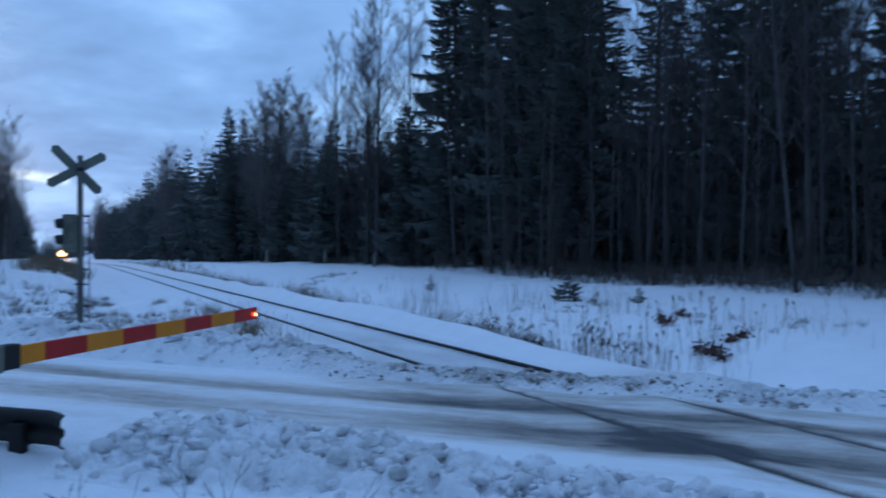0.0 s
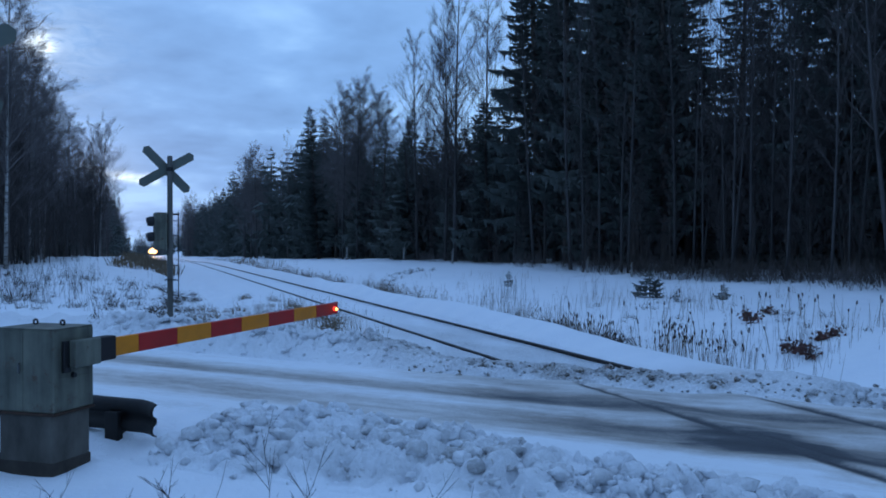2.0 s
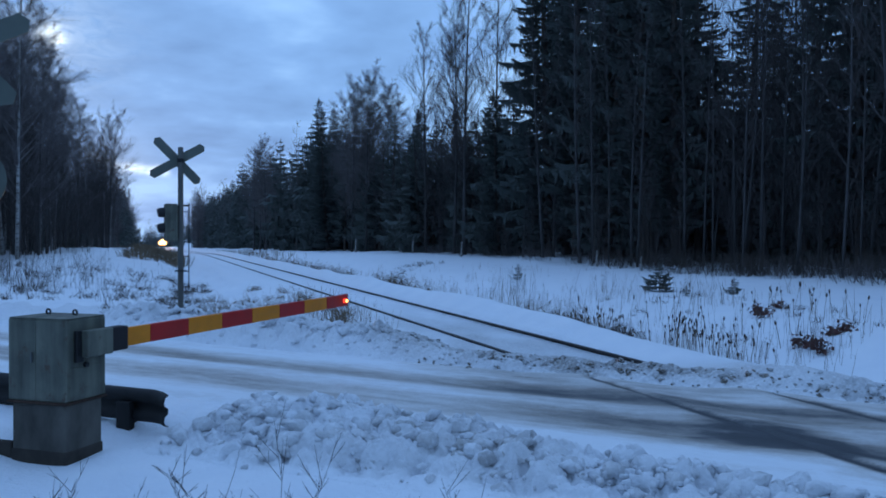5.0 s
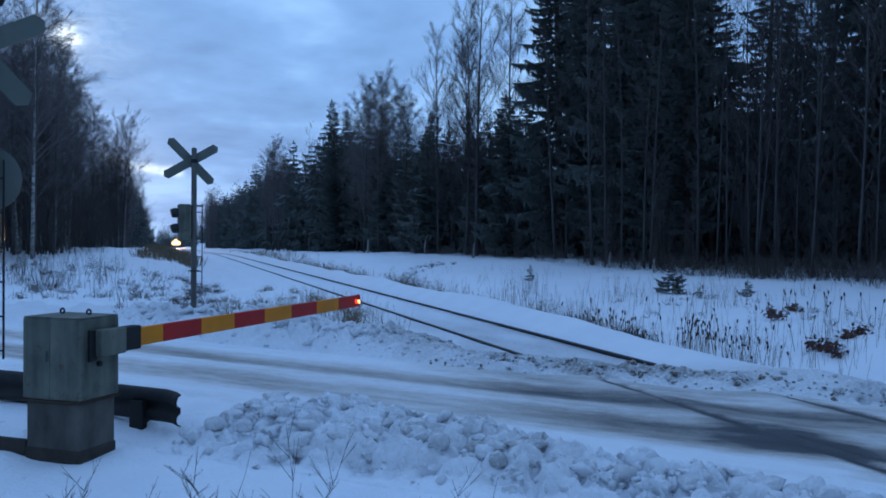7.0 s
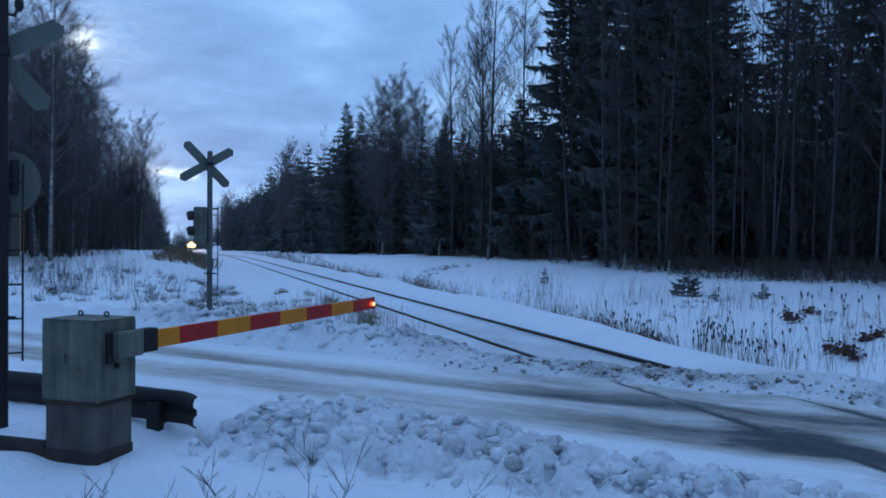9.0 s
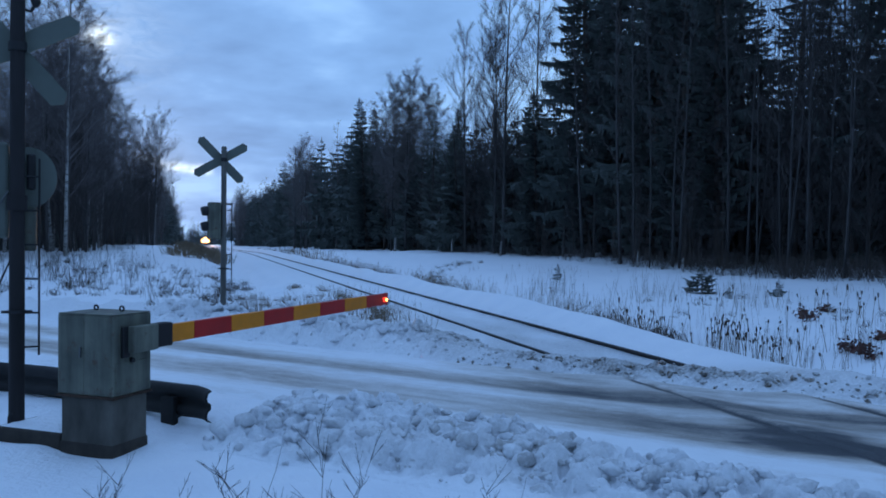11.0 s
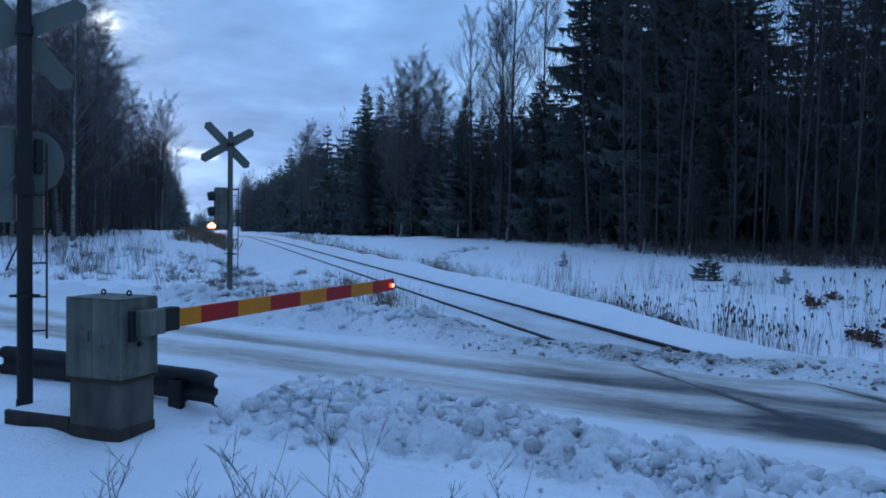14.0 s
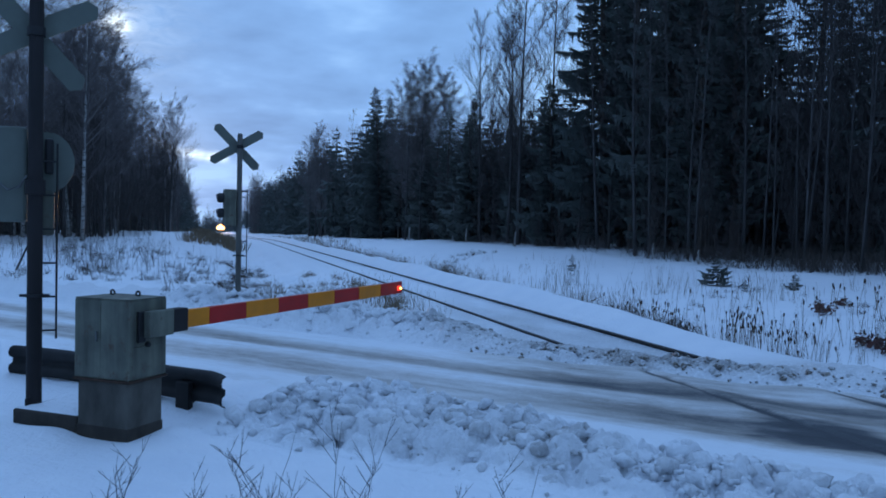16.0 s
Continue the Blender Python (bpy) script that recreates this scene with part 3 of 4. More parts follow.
def spruce_meshes(H, R, low, seed, levels=0.5, around=7, stations=6, spray=1.0, taper=0.75, hang=1.0):
    """Trunk and a crown of drooping boughs set with needle sprays."""
    rng = random.Random(seed)
    trunk = Shape().tube([(0, 0, -0.4), (0.02, 0.03, H * 0.5), (0, 0, H)], [0.011 * H, 0.008 * H, 0.01], 7)
    crown = Shape()
    z = low
    while z < H - min(0.15, 0.06 * H):
        t = (z - low) / (H - low)
        whorl = rng.uniform(0.75, 1.15)
        r = whorl * R * (1 - t) ** taper * (0.55 + 0.45 * min(1, t * 6 + 0.3))
        n = max(4, int(around * (0.6 + 0.4 * (1 - t)) + 0.5))
        a0 = rng.uniform(0, 6.28)
        for k in range(n):
            if rng.random() < 0.12:
                continue
            az = a0 + 6.283 * k / n + rng.uniform(-0.3, 0.3)
            L = r * rng.uniform(0.5, 1.3) + min(0.12, 0.03 * H)
            o, side = Vector((math.cos(az), math.sin(az), 0)), Vector((-math.sin(az), math.cos(az), 0))
            droop = rng.uniform(0.15, 0.42)
            pts = [Vector((0, 0, z)) + o * L * q + Vector((0, 0, L * (0.12 * q - droop * q * q * 1.3 + 0.28 * q ** 4))) for q in (0.12, 0.35, 0.58, 0.8, 1.0)]
            verts, faces = [], []
            for i in range(stations):
                q = (i + 0.6) / stations * 3.99
                p = pts[int(q)].lerp(pts[int(q) + 1], q % 1)
                ahead = (pts[int(q) + 1] - pts[int(q)]).normalized()
                wd = L * (0.20 + 0.22 * math.sin(3.14 * (i + 0.8) / (stations + 1))) * rng.uniform(0.7, 1.3) * spray
                bw = min(L * 0.12, L * 0.35 / stations + 0.035)
                for sgn in (-1, 1):
                    b = len(verts)
                    tip = p + side * (sgn * wd) + ahead * wd * rng.uniform(0.35, 0.8) + Vector((0, 0, -wd * rng.uniform(0.1, 0.6)))
                    verts += [tuple(p - ahead * bw), tuple(p + ahead * bw), tuple(tip)]
                    faces.append((b, b + 1, b + 2))
                b = len(verts)
                verts += [tuple(p - ahead * bw * 1.3), tuple(p + ahead * bw * 1.3), tuple(p + Vector((0, 0, -wd * hang * rng.uniform(0.5, 1.1))) + side * rng.uniform(-0.1, 0.1))]
                faces.append((b, b + 1, b + 2))
            b = len(verts)
            verts += [tuple(pts[3] - side * 0.06 * L), tuple(pts[3] + side * 0.06 * L), tuple(pts[4] + o * 0.08 * L)]
            faces.append((b, b + 1, b + 2))
            crown.add(verts, faces)
        z += levels * (1.15 - 0.55 * t) * rng.uniform(0.8, 1.2)
    tw, th = min(0.12, 0.03 * H), min(0.7, 0.12 * H)
    crown.add([(tw, 0, H - th), (-tw / 2, tw * 0.85, H - th), (-tw / 2, -tw * 0.85, H - th), (0, 0, H + th * 0.3)], [(0, 1, 3), (1, 2, 3), (2, 0, 3)])
    return trunk, crown


def bare_meshes(H, low, seed, limbs=26, spread=0.5, twigs=9, weep=0.0, girth=0.009, reach=0.26, fine=0.011, branches=7, sub=0, round_top=0.75):
    """A leafless broadleaf tree: trunk, limbs, branches and thin twigs."""
    rng = random.Random(seed)
    bendx, bendy = rng.uniform(-0.02, 0.02) * H, rng.uniform(-0.02, 0.02) * H

    def at(q):
        return Vector((bendx * math.sin(q * 3.0), bendy * math.sin(q * 2.4), H * q - 0.3 * (1 - q)))
    trunk = Shape().tube([at(q / 7) for q in range(8)], [girth * H * (1 - 0.92 * (q / 7) ** 0.9) for q in range(8)], 8)
    crown = Shape()
    for i in range(limbs):
        q = low + (0.98 - low) * (i + rng.random() * 0.8) / limbs
        az = i * 2.4 + rng.uniform(-0.5, 0.5)
        L = H * reach * (1.08 - q) ** round_top * rng.uniform(0.7, 1.2) * (0.55 + 0.45 * min(1, (q - low) * 5 + 0.3))
        d = rand_dir(rng, az, spread * rng.uniform(0.8, 1.35))
        pts = [at(q)]
        for s in range(4):
            pts.append(pts[-1] + d * L / 4)
            d = (d + Vector((rng.uniform(-0.15, 0.15), rng.uniform(-0.15, 0.15), 0.10 - weep * s * 0.25))).normalized()
        r0 = girth * H * 0.32 * (1.05 - q) + 0.007
        crown.tube(pts, [r0, r0 * 0.75, r0 * 0.5, r0 * 0.3, 0.006], 4, False)
        for j in range(branches):
            s = rng.uniform(0.2, 1.0) * 3.99
            p = pts[int(s)].lerp(pts[int(s) + 1], s % 1)
            e = (d * 1.3 + Vector((rng.uniform(-0.9, 0.9), rng.uniform(-0.9, 0.9), rng.uniform(-0.3, 0.7) - weep))).normalized()
            M = L * rng.uniform(0.22, 0.5)
            tip = p + e * M + Vector((0, 0, -weep * M * 0.5))
            crown.tube([p, (p + tip) / 2 + Vector((0, 0, 0.05 * M)), tip], [r0 * 0.3 + 0.004, r0 * 0.2 + 0.003, 0.004], 3, False)
            for k in range(twigs):
                f = rng.uniform(0.15, 1.0)
                b = p.lerp(tip, f)
                g = (e * 0.9 + Vector((rng.uniform(-1, 1), rng.uniform(-1, 1), rng.uniform(-0.5, 0.9) - weep * 1.6))).normalized()
                wv = g.cross(Vector((rng.uniform(-1, 1), rng.uniform(-1, 1), rng.uniform(-1, 1)))).normalized() * fine
                n = len(crown.v)
                end = b + g * M * rng.uniform(0.3, 0.65)
                crown.v += [tuple(b - wv), tuple(b + wv), tuple(end)]
                crown.f.append((n, n + 1, n + 2))
                for i2 in range(sub):
                    c2 = b.lerp(end, rng.uniform(0.2, 0.9))
                    g2 = (g * 0.9 + Vector((rng.uniform(-1, 1), rng.uniform(-1, 1), rng.uniform(-0.7, 0.7) - weep * 2.0))).normalized()
                    n = len(crown.v)
                    crown.v += [tuple(c2 - wv * 0.7), tuple(c2 + wv * 0.7), tuple(c2 + g2 * M * rng.uniform(0.2, 0.5))]
                    crown.f.append((n, n + 1, n + 2))
    return trunk, crown


def tree_kind(name, label, shapes, bark, leaf):
    """A tree built once, out of the way until it is copied, with its trunk and crown as parts."""
    root = thing(name, (0, 0, 0), label, "tree", "trees at the edge of the wood")
    part("trunk", shapes[0], bark, root, smooth=True)
    part("crown", shapes[1], leaf, root)
    return root


FRONT = [tree_kind("spruce", "tall dark green spruce at the edge of the wood", spruce_meshes(27, R, low, sd, 0.40, 9, 14, 0.48, 0.52, 1.5), BARK, NEEDLES)
         for R, low, sd in ((2.6, 2.5, 1), (2.9, 1.0, 3))]
SPRUCES = [tree_kind("spruce", "tall dark green spruce inside the wood", spruce_meshes(24, R, low, sd, 0.58, 8, 10, 0.52, 0.62, 1.3), BARK, NEEDLES)
           for R, low, sd in ((3.0, 3.0, 6), (2.8, 5.0, 2))]
YOUNG = [tree_kind("spruce", "young dark spruce in the understorey", spruce_meshes(10, R, 0.3, sd, 0.34, 8, 9, 0.72, 0.62, 1.4), BARK, NEEDLES) for R, sd in ((2.2, 4), (1.9, 5))]
BIRCHES = [tree_kind("birch", label, bare_meshes(20, low, sd, limbs, sp, tw, wp, 0.0072, rc, fine, 11, sub, 0.55), bark, twig)
           for label, low, sd, limbs, sp, tw, wp, bark, rc, fine, sub, twig in (
               ("leafless birch with pale bark and fine twigs", 0.26, 11, 30, 0.72, 8, 0.05, BIRCH, 0.29, 0.0060, 3, TWIGS),
               ("leafless birch with a dense crown of drooping twigs", 0.20, 12, 36, 0.66, 13, 0.20, ASPEN, 0.27, 0.0066, 4, TWIGS),
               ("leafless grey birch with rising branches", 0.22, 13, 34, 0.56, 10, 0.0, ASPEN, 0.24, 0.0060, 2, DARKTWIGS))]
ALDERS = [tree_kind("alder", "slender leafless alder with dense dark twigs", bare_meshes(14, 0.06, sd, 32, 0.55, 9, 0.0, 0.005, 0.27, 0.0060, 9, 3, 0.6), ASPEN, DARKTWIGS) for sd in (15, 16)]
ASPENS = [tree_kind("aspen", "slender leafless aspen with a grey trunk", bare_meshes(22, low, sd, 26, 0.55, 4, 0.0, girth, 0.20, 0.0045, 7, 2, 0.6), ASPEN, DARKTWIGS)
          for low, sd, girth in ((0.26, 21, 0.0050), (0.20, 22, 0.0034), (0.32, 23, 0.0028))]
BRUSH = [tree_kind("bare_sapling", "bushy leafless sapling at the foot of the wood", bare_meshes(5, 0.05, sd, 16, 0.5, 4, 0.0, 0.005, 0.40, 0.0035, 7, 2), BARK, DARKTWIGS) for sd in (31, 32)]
used = set()


def plant(kind, x, y, h, full, rng):
    """Sets a tree; the first of each kind is the original, the others are copies."""
    s = h / full
    m = pose(x, y, height(x, y) - 0.05, rng.gauss(0, 1.8), rng.gauss(0, 1.8), rng.uniform(0, 360))
    if kind not in used:
        used.add(kind)
        ob = kind
        ob.matrix_basis = m
    else:
        ob = copy_thing(kind, m)
    ob.scale = (s * rng.uniform(0.9, 1.12), s * rng.uniform(0.9, 1.12), s)
    return ob


rng = random.Random(7)
# right wood, near the road: leafless trees in front, spruces behind and at its far end
y = 11.0
while y < 54:
    plant(rng.choice(ASPENS), 24.6 + rng.uniform(-0.6, 3.0), y, rng.uniform(13, 23), 22, rng)
    y += rng.uniform(0.7, 2.0)
for x0, gap in ((28.5, 2.3), (31.5, 2.4), (35.0, 1.8), (40.0, 2.2)):
    y = 7.0
    while y < 44:
        plant(rng.choice(ASPENS + ALDERS + BIRCHES[2:]), x0 + rng.uniform(-1.2, 1.2), y, rng.uniform(13, 22), 20, rng)
        y += gap * rng.uniform(0.6, 1.4)
for row, (x0, gap) in enumerate(((29.0, 3.6), (32.5, 4.4), (37.5, 4.8))):
    y = (41.0, 15.0, 8.0)[row]
    while y < 50 + row * 4:
        plant(FRONT[0] if row == 0 else rng.choice(SPRUCES), x0 + rng.uniform(-1.0, 1.0), y, rng.uniform(22, 28) if row < 2 else rng.uniform(19, 25), 26, rng)
        y += gap * rng.uniform(0.7, 1.3)
for kind, x, y, h in ((1, 26.9, 53.5, 29), (0, 27.2, 50.0, 28), (1, 27.6, 46.5, 29), (0, 28.0, 43.0, 27), (1, 29.5, 56.0, 25)):
    plant(FRONT[kind], x, y, h, 27, rng)
for x0 in (34.5, 41.0):
    y = 4.0
    while y < 58:
        plant(rng.choice(YOUNG), x0 + rng.uniform(-1.3, 1.3), y, rng.uniform(8, 12), 10, rng)
        y += rng.uniform(1.7, 2.9)
for k in range(46):
    plant(rng.choice(BRUSH + ALDERS[:1] * (k % 3 == 0)), rng.uniform(25.2, 31), rng.uniform(9, 50), rng.uniform(5, 9), 7, rng)
# a lower stretch with tall birches standing over young spruces
for k in range(64):
    plant(rng.choice(YOUNG), rng.uniform(24.4, 36), rng.uniform(58, 118), rng.uniform(8.5, 13), 10, rng)
for k in range(34):
    plant(rng.choice(ALDERS), rng.uniform(23.6, 31), rng.uniform(60, 118), rng.uniform(8, 12), 14, rng)
for x, y, h in ((24.0, 73, 21), (24.4, 66.5, 22), (24.0, 63, 24), (26, 60.5, 22), (25.5, 69, 19)):
    plant(BIRCHES[2], x, y, h, 20, rng)
for x, y, h in ((22.5, 97, 20.5), (24.5, 96, 21.5), (26.5, 95, 20), (25.5, 101, 21), (23.6, 103, 19.5), (23.4, 93.5, 19), (25.6, 91, 18)):
    plant(BIRCHES[1], x, y, h, 20, rng)
plant(FRONT[1], 22.0, 109, 20.5, 27, rng)
plant(FRONT[0], 22.5, 110.3, 19.5, 27, rng)
for x, y, h in ((23.4, 105, 16.5), (24.5, 100, 16), (24.8, 93, 15), (24.8, 87, 14.5), (25.2, 81, 13.5), (26, 76, 13), (26.5, 70, 12), (27.5, 97, 17), (28, 88, 15.5)):
    plant(rng.choice(FRONT + SPRUCES), x, y, h * rng.uniform(0.95, 1.05), 24, rng)
for x, y, h in ((21.6, 121, 16), (21.3, 128, 15), (23, 116, 15)):
    plant(SPRUCES[0], x, y, h, 24, rng)
for x, y, h in ((18.1, 150, 19.8), (17.7, 156, 18.5), (18.9, 147, 19.0), (19.2, 153, 18.0)):
    plant(BIRCHES[1], x, y, h, 20, rng)
# left wood, leafless for the most part
def edge_left(y):
    return -5.2 - 0.9 * math.sin(y * 0.21) - 2.5 * max(0.0, (52 - y) / 10) - 1.3 * max(0.0, min(1.0, (72 - y) / 8))


for k in range(60):
    y = 48 + 81 * rng.random()
    plant(rng.choice(BIRCHES), edge_left(y) - 16 * rng.random() ** 1.6, y, rng.uniform(11.5, 15.5) if y < 66 else rng.uniform(13, 18), 20, rng)
plant(BIRCHES[0], -6.6, 47.5, 16.5, 20, rng)
for x, y, h in ((-8.6, 46, 15), (-11, 45, 16), (-13.5, 47, 15.5), (-10, 50, 16), (-16, 48, 16), (-8.4, 55, 16)):
    plant(BIRCHES[0], x, y, h * 0.92, 20, rng)
for k in range(62):
    y = 50 + 80 * rng.random()
    plant(rng.choice(ALDERS), edge_left(y) - 0.6 - 13 * rng.random() ** 1.4, y, rng.uniform(5.5, 9) if y < 72 else rng.uniform(7, 13), 14, rng)
for k in range(20):
    y = 58 + 72 * rng.random()
    plant(rng.choice(YOUNG), edge_left(y) - 5.0 - 12 * rng.random(), y, rng.uniform(7, 11), 10, rng)
for k in range(56):
    y = rng.uniform(45, 128)
    plant(rng.choice(BRUSH), edge_left(y) + rng.uniform(-7, 0.6), y, rng.uniform(3, 7), 5, rng)
for k in range(38):
    plant(rng.choice(BRUSH), 24.0 + rng.uniform(-0.6, 1.6), rng.uniform(14, 112), rng.uniform(1.5, 5.5), 5, rng)
for k in range(30):
    plant(rng.choice(BRUSH), 23.5 + rng.uniform(0, 8), rng.uniform(58, 118), rng.uniform(6, 10.5), 5, rng)


# the far woods that close the railway's clearing on both sides and behind the camera
def joined(name, label, kinds, spots, mat, category="forest"):
    allv, allf, k = [], [], 0
    for i, (x, y, h) in enumerate(spots):
        base, full = kinds[i % len(kinds)]
        a = rng.uniform(0, 6.28)
        s = h / full
        ca, sa = math.cos(a) * s, math.sin(a) * s
        z0 = height(x, y)
        v = base[0]
        allv.append(np.stack([x + v[:, 0] * ca - v[:, 1] * sa, y + v[:, 0] * sa + v[:, 1] * ca, z0 + v[:, 2] * s], -1))
        allf.append(base[1] + k)
        k += len(v)
    me = bpy.data.meshes.new(name)
    me.from_pydata(np.concatenate(allv).tolist(), [], np.concatenate(allf).tolist())
    me.materials.append(mat)
    return tagged(new(name, me), label, category, kind="stuff")


def triangles(*shapes):
    v, f = [], []
    for s in shapes:
        k = len(v)
        v += s.v
        for q in s.f:
            f += [(q[0] + k, q[i] + k, q[i + 1] + k) for i in range(1, len(q) - 1)]
    return np.array(v), np.array(f)


far_spruce = [(triangles(*spruce_meshes(18, 3.0, 0.8, sd, 1.1, 6, 4, 1.3, 0.6, 1.4)), 18) for sd in (41, 42)]
far_bare = [(triangles(*bare_meshes(18, 0.10, sd, 15, 0.55, 5, 0.1, 0.006, 0.30, 0.015, 6, 1)), 18) for sd in (43, 44)]
green, grey = [], []
for k in range(140):
    y = 112 + 240 * rng.random() ** 1.3
    green.append((20.5 + rng.uniform(0, 9) - 4.5 * (y - 112) / 240, y, rng.uniform(13, 19)))
    y = 126 + 230 * rng.random() ** 1.3
    (green if k % 4 == 0 else grey).append((-5.5 - rng.uniform(0, 10), y, rng.uniform(10, 15)))
for k in range(52):
    y = 112 + 240 * rng.random() ** 1.2
    grey.append((19.8 + rng.uniform(0, 7) - 4.5 * (y - 112) / 240, y, rng.uniform(14, 19.5)))
    y = 126 + 230 * rng.random() ** 1.2
    grey.append((-5.0 - rng.uniform(0, 8), y, rng.uniform(12, 17)))
for k in range(60):                                       # where the clearing bends away in the distance
    y = 470 + 200 * rng.random()
    grey.append((rng.uniform(-4, 26), y, rng.uniform(11, 17)))
    green.append((rng.uniform(-14, 34), y + 20, rng.uniform(8, 13)))
for k in range(34):                                       # a clump of tall birches standing out in the distance
    grey.append((rng.gauss(15.6, 1.1), rng.uniform(285, 320), rng.uniform(16, 22)))
for k in range(80):                                       # deep inside the right wood
    green.append((rng.uniform(50, 78), rng.uniform(-5, 125), rng.uniform(9, 15)))
for k in range(70):                                       # behind the camera and beyond the woods on either side
    a = rng.uniform(2.3, 6.3)
    green.append((60 * math.cos(a) * rng.uniform(0.9, 1.3), 60 * math.sin(a) * rng.uniform(0.8, 1.3), rng.uniform(15, 22)))
joined("far_conifer_wood", "far dark conifer wood along the railway clearing", far_spruce, green, NEEDLES)
joined("far_bare_wood", "far leafless birches along the railway clearing", far_bare, grey, TWIGS)

# ---------------------------------------------------------------- level crossing barrier
BX, BY, TURN = -0.78, 7.92, 53.13                         # local x runs along the lowered arm
GZ = -0.03
barrier = thing("crossing_barrier", (BX, BY, GZ), "lowered red and yellow crossing barrier on a concrete base", "barrier", rz=TURN)
base = Shape().box((-0.225, -0.30, -0.25), (0.215, 0.262, 0.49), 0.018)
part("concrete_base", base, CONCRETE, barrier, "stained concrete base")
# thin sleeve that makes the base darker and browner at the bottom
part("plinth", Shape().box((-0.232, -0.307, -0.25), (0.222, 0.268, 0.085), 0.012), BROWNCON, barrier, "darker brown lower band of the concrete base")
cabinet = part("cabinet", Shape().box((-0.24, -0.32, 0.50), (0.24, 0.29, 1.198), 0.014), GREENGREY, barrier, "weathered green-grey steel cabinet")
part("lid", Shape().box((-0.236, -0.316, 1.198), (0.236, 0.286, 1.210), 0.006), GREENGREY, cabinet)
part("bottom_flange", Shape().box((-0.25, -0.33, 0.478), (0.25, 0.30, 0.502), 0.006), RUST, cabinet, "rusty bottom flange")
part("cabinet_door", Shape().box((-0.244, -0.30, 0.53), (-0.2395, -0.012, 1.180), 0.0015), GREENGREY, cabinet)
part("cabinet_door", Shape().box((-0.244, -0.006, 0.53), (-0.2395, 0.27, 1.180), 0.0015), GREENGREY, cabinet)
part("side_panel", Shape().box((-0.21, -0.3245, 0.53), (0.215, -0.3195, 0.79), 0.002), GREENGREY, cabinet)
part("handle", Shape().box((-0.262, 0.02, 0.83), (-0.245, 0.035, 0.92), 0.005), GALV, cabinet)
for y in (-0.13, 0.16):
    ring = Shape().tube([(0.08 + 0.0 * t, y + 0.022 * math.cos(t), 1.234 + 0.022 * math.sin(t)) for t in (0.0, 0.7, 1.4, 2.1, 2.8, 3.5, 4.2, 4.9, 5.6, 6.283)], [0.009] * 10, 6)
    part("lifting_eye", ring, BLACK, cabinet)
housing = part("hinge_housing", Shape().box((-0.09, -0.42, 0.87), (0.225, -0.323, 1.10), 0.012), GREENGREY, barrier, "galvanised hinge housing")
part("hinge_plate", Shape().box((-0.15, -0.352, 0.83), (-0.065, -0.322, 1.10), 0.006), BLACK, housing)
part("axle", Shape().tube([(-0.02, -0.325, 0.80), (-0.02, -0.35, 0.80)], [0.025, 0.022], 12), BLACK, housing)
part("arm_bracket", Shape().box((0.23, -0.375, 0.875), (0.478, -0.265, 1.09), 0.012), DARKPOLE, barrier, "dark steel arm bracket")
cuts = [0.48, 0.835, 1.455, 2.075, 2.715, 3.365, 4.045, 4.715, 5.425]
for i in range(8):
    part("arm_segment", Shape().box((cuts[i] + 0.001, -0.345, 0.895), (cuts[i + 1] - 0.001, -0.295, 1.065), 0.006), (YELLOW, RED)[i % 2], barrier,
         ("yellow barrier segment", "red barrier segment")[i % 2])
part("end_cap", Shape().box((5.425, -0.348, 0.89), (5.44, -0.292, 1.07), 0.004), RED, barrier)
lamp = part("tip_lamp", Shape().tube([(5.30, -0.346, 0.975), (5.30, -0.385, 0.975)], [0.034, 0.030], 16), TIPRED, barrier, "lit red warning lamp")
part("lamp_lens", Shape().tube([(5.30, -0.386, 0.975), (5.30, -0.40, 0.975)], [0.021, 0.017], 14), TIPLIGHT, lamp, "glowing amber lens")
slab = thing("concrete_slab", (BX, BY, GZ), "low concrete foundation slab with snow on top", "foundation", rz=TURN)
part("slab", Shape().box((-0.215, 0.28, -0.25), (0.30, 1.05, 0.135), 0.02), BROWNCON, slab)
us, vs = np.meshgrid(np.linspace(-0.19, 0.28, 24), np.linspace(0.29, 1.02, 34))
cover = 0.14 + 0.035 * fbm(us * 6, vs * 6, 3, 81) * np.minimum(1, np.minimum(us + 0.19, 0.28 - us) * 14) * np.minimum(1, np.minimum(vs - 0.29, 1.02 - vs) * 14) - 0.004
snow_top = new("snow_cover", sheet("snow_cover", us, vs, cover, SNOW, dirt=cover * 0))
snow_top.parent = slab
part("anchor_bolt", Shape().tube([(-0.12, 0.99, 0.12), (-0.12, 0.99, 0.21), (-0.10, 0.965, 0.23)], [0.009] * 3, 6), BLACK, slab)


# ---------------------------------------------------------------- crossing signs with signals
def cross_arm(angle, half, width, origin, axis_x, tilt):
    a = radians(angle + tilt)
    X0, Z0 = Vector(axis_x), Vector((0, 0, 1))
    d, n = X0 * math.cos(a) + Z0 * math.sin(a), -X0 * math.sin(a) + Z0 * math.cos(a)
    w2 = width / 2
    outline = [(-half, 0.0), (-half + 0.06, -w2), (half - 0.06, -w2), (half, 0.0), (half - 0.06, w2), (-half + 0.06, w2)]
    return Shape().prism(outline, d, n, 0.018, origin)


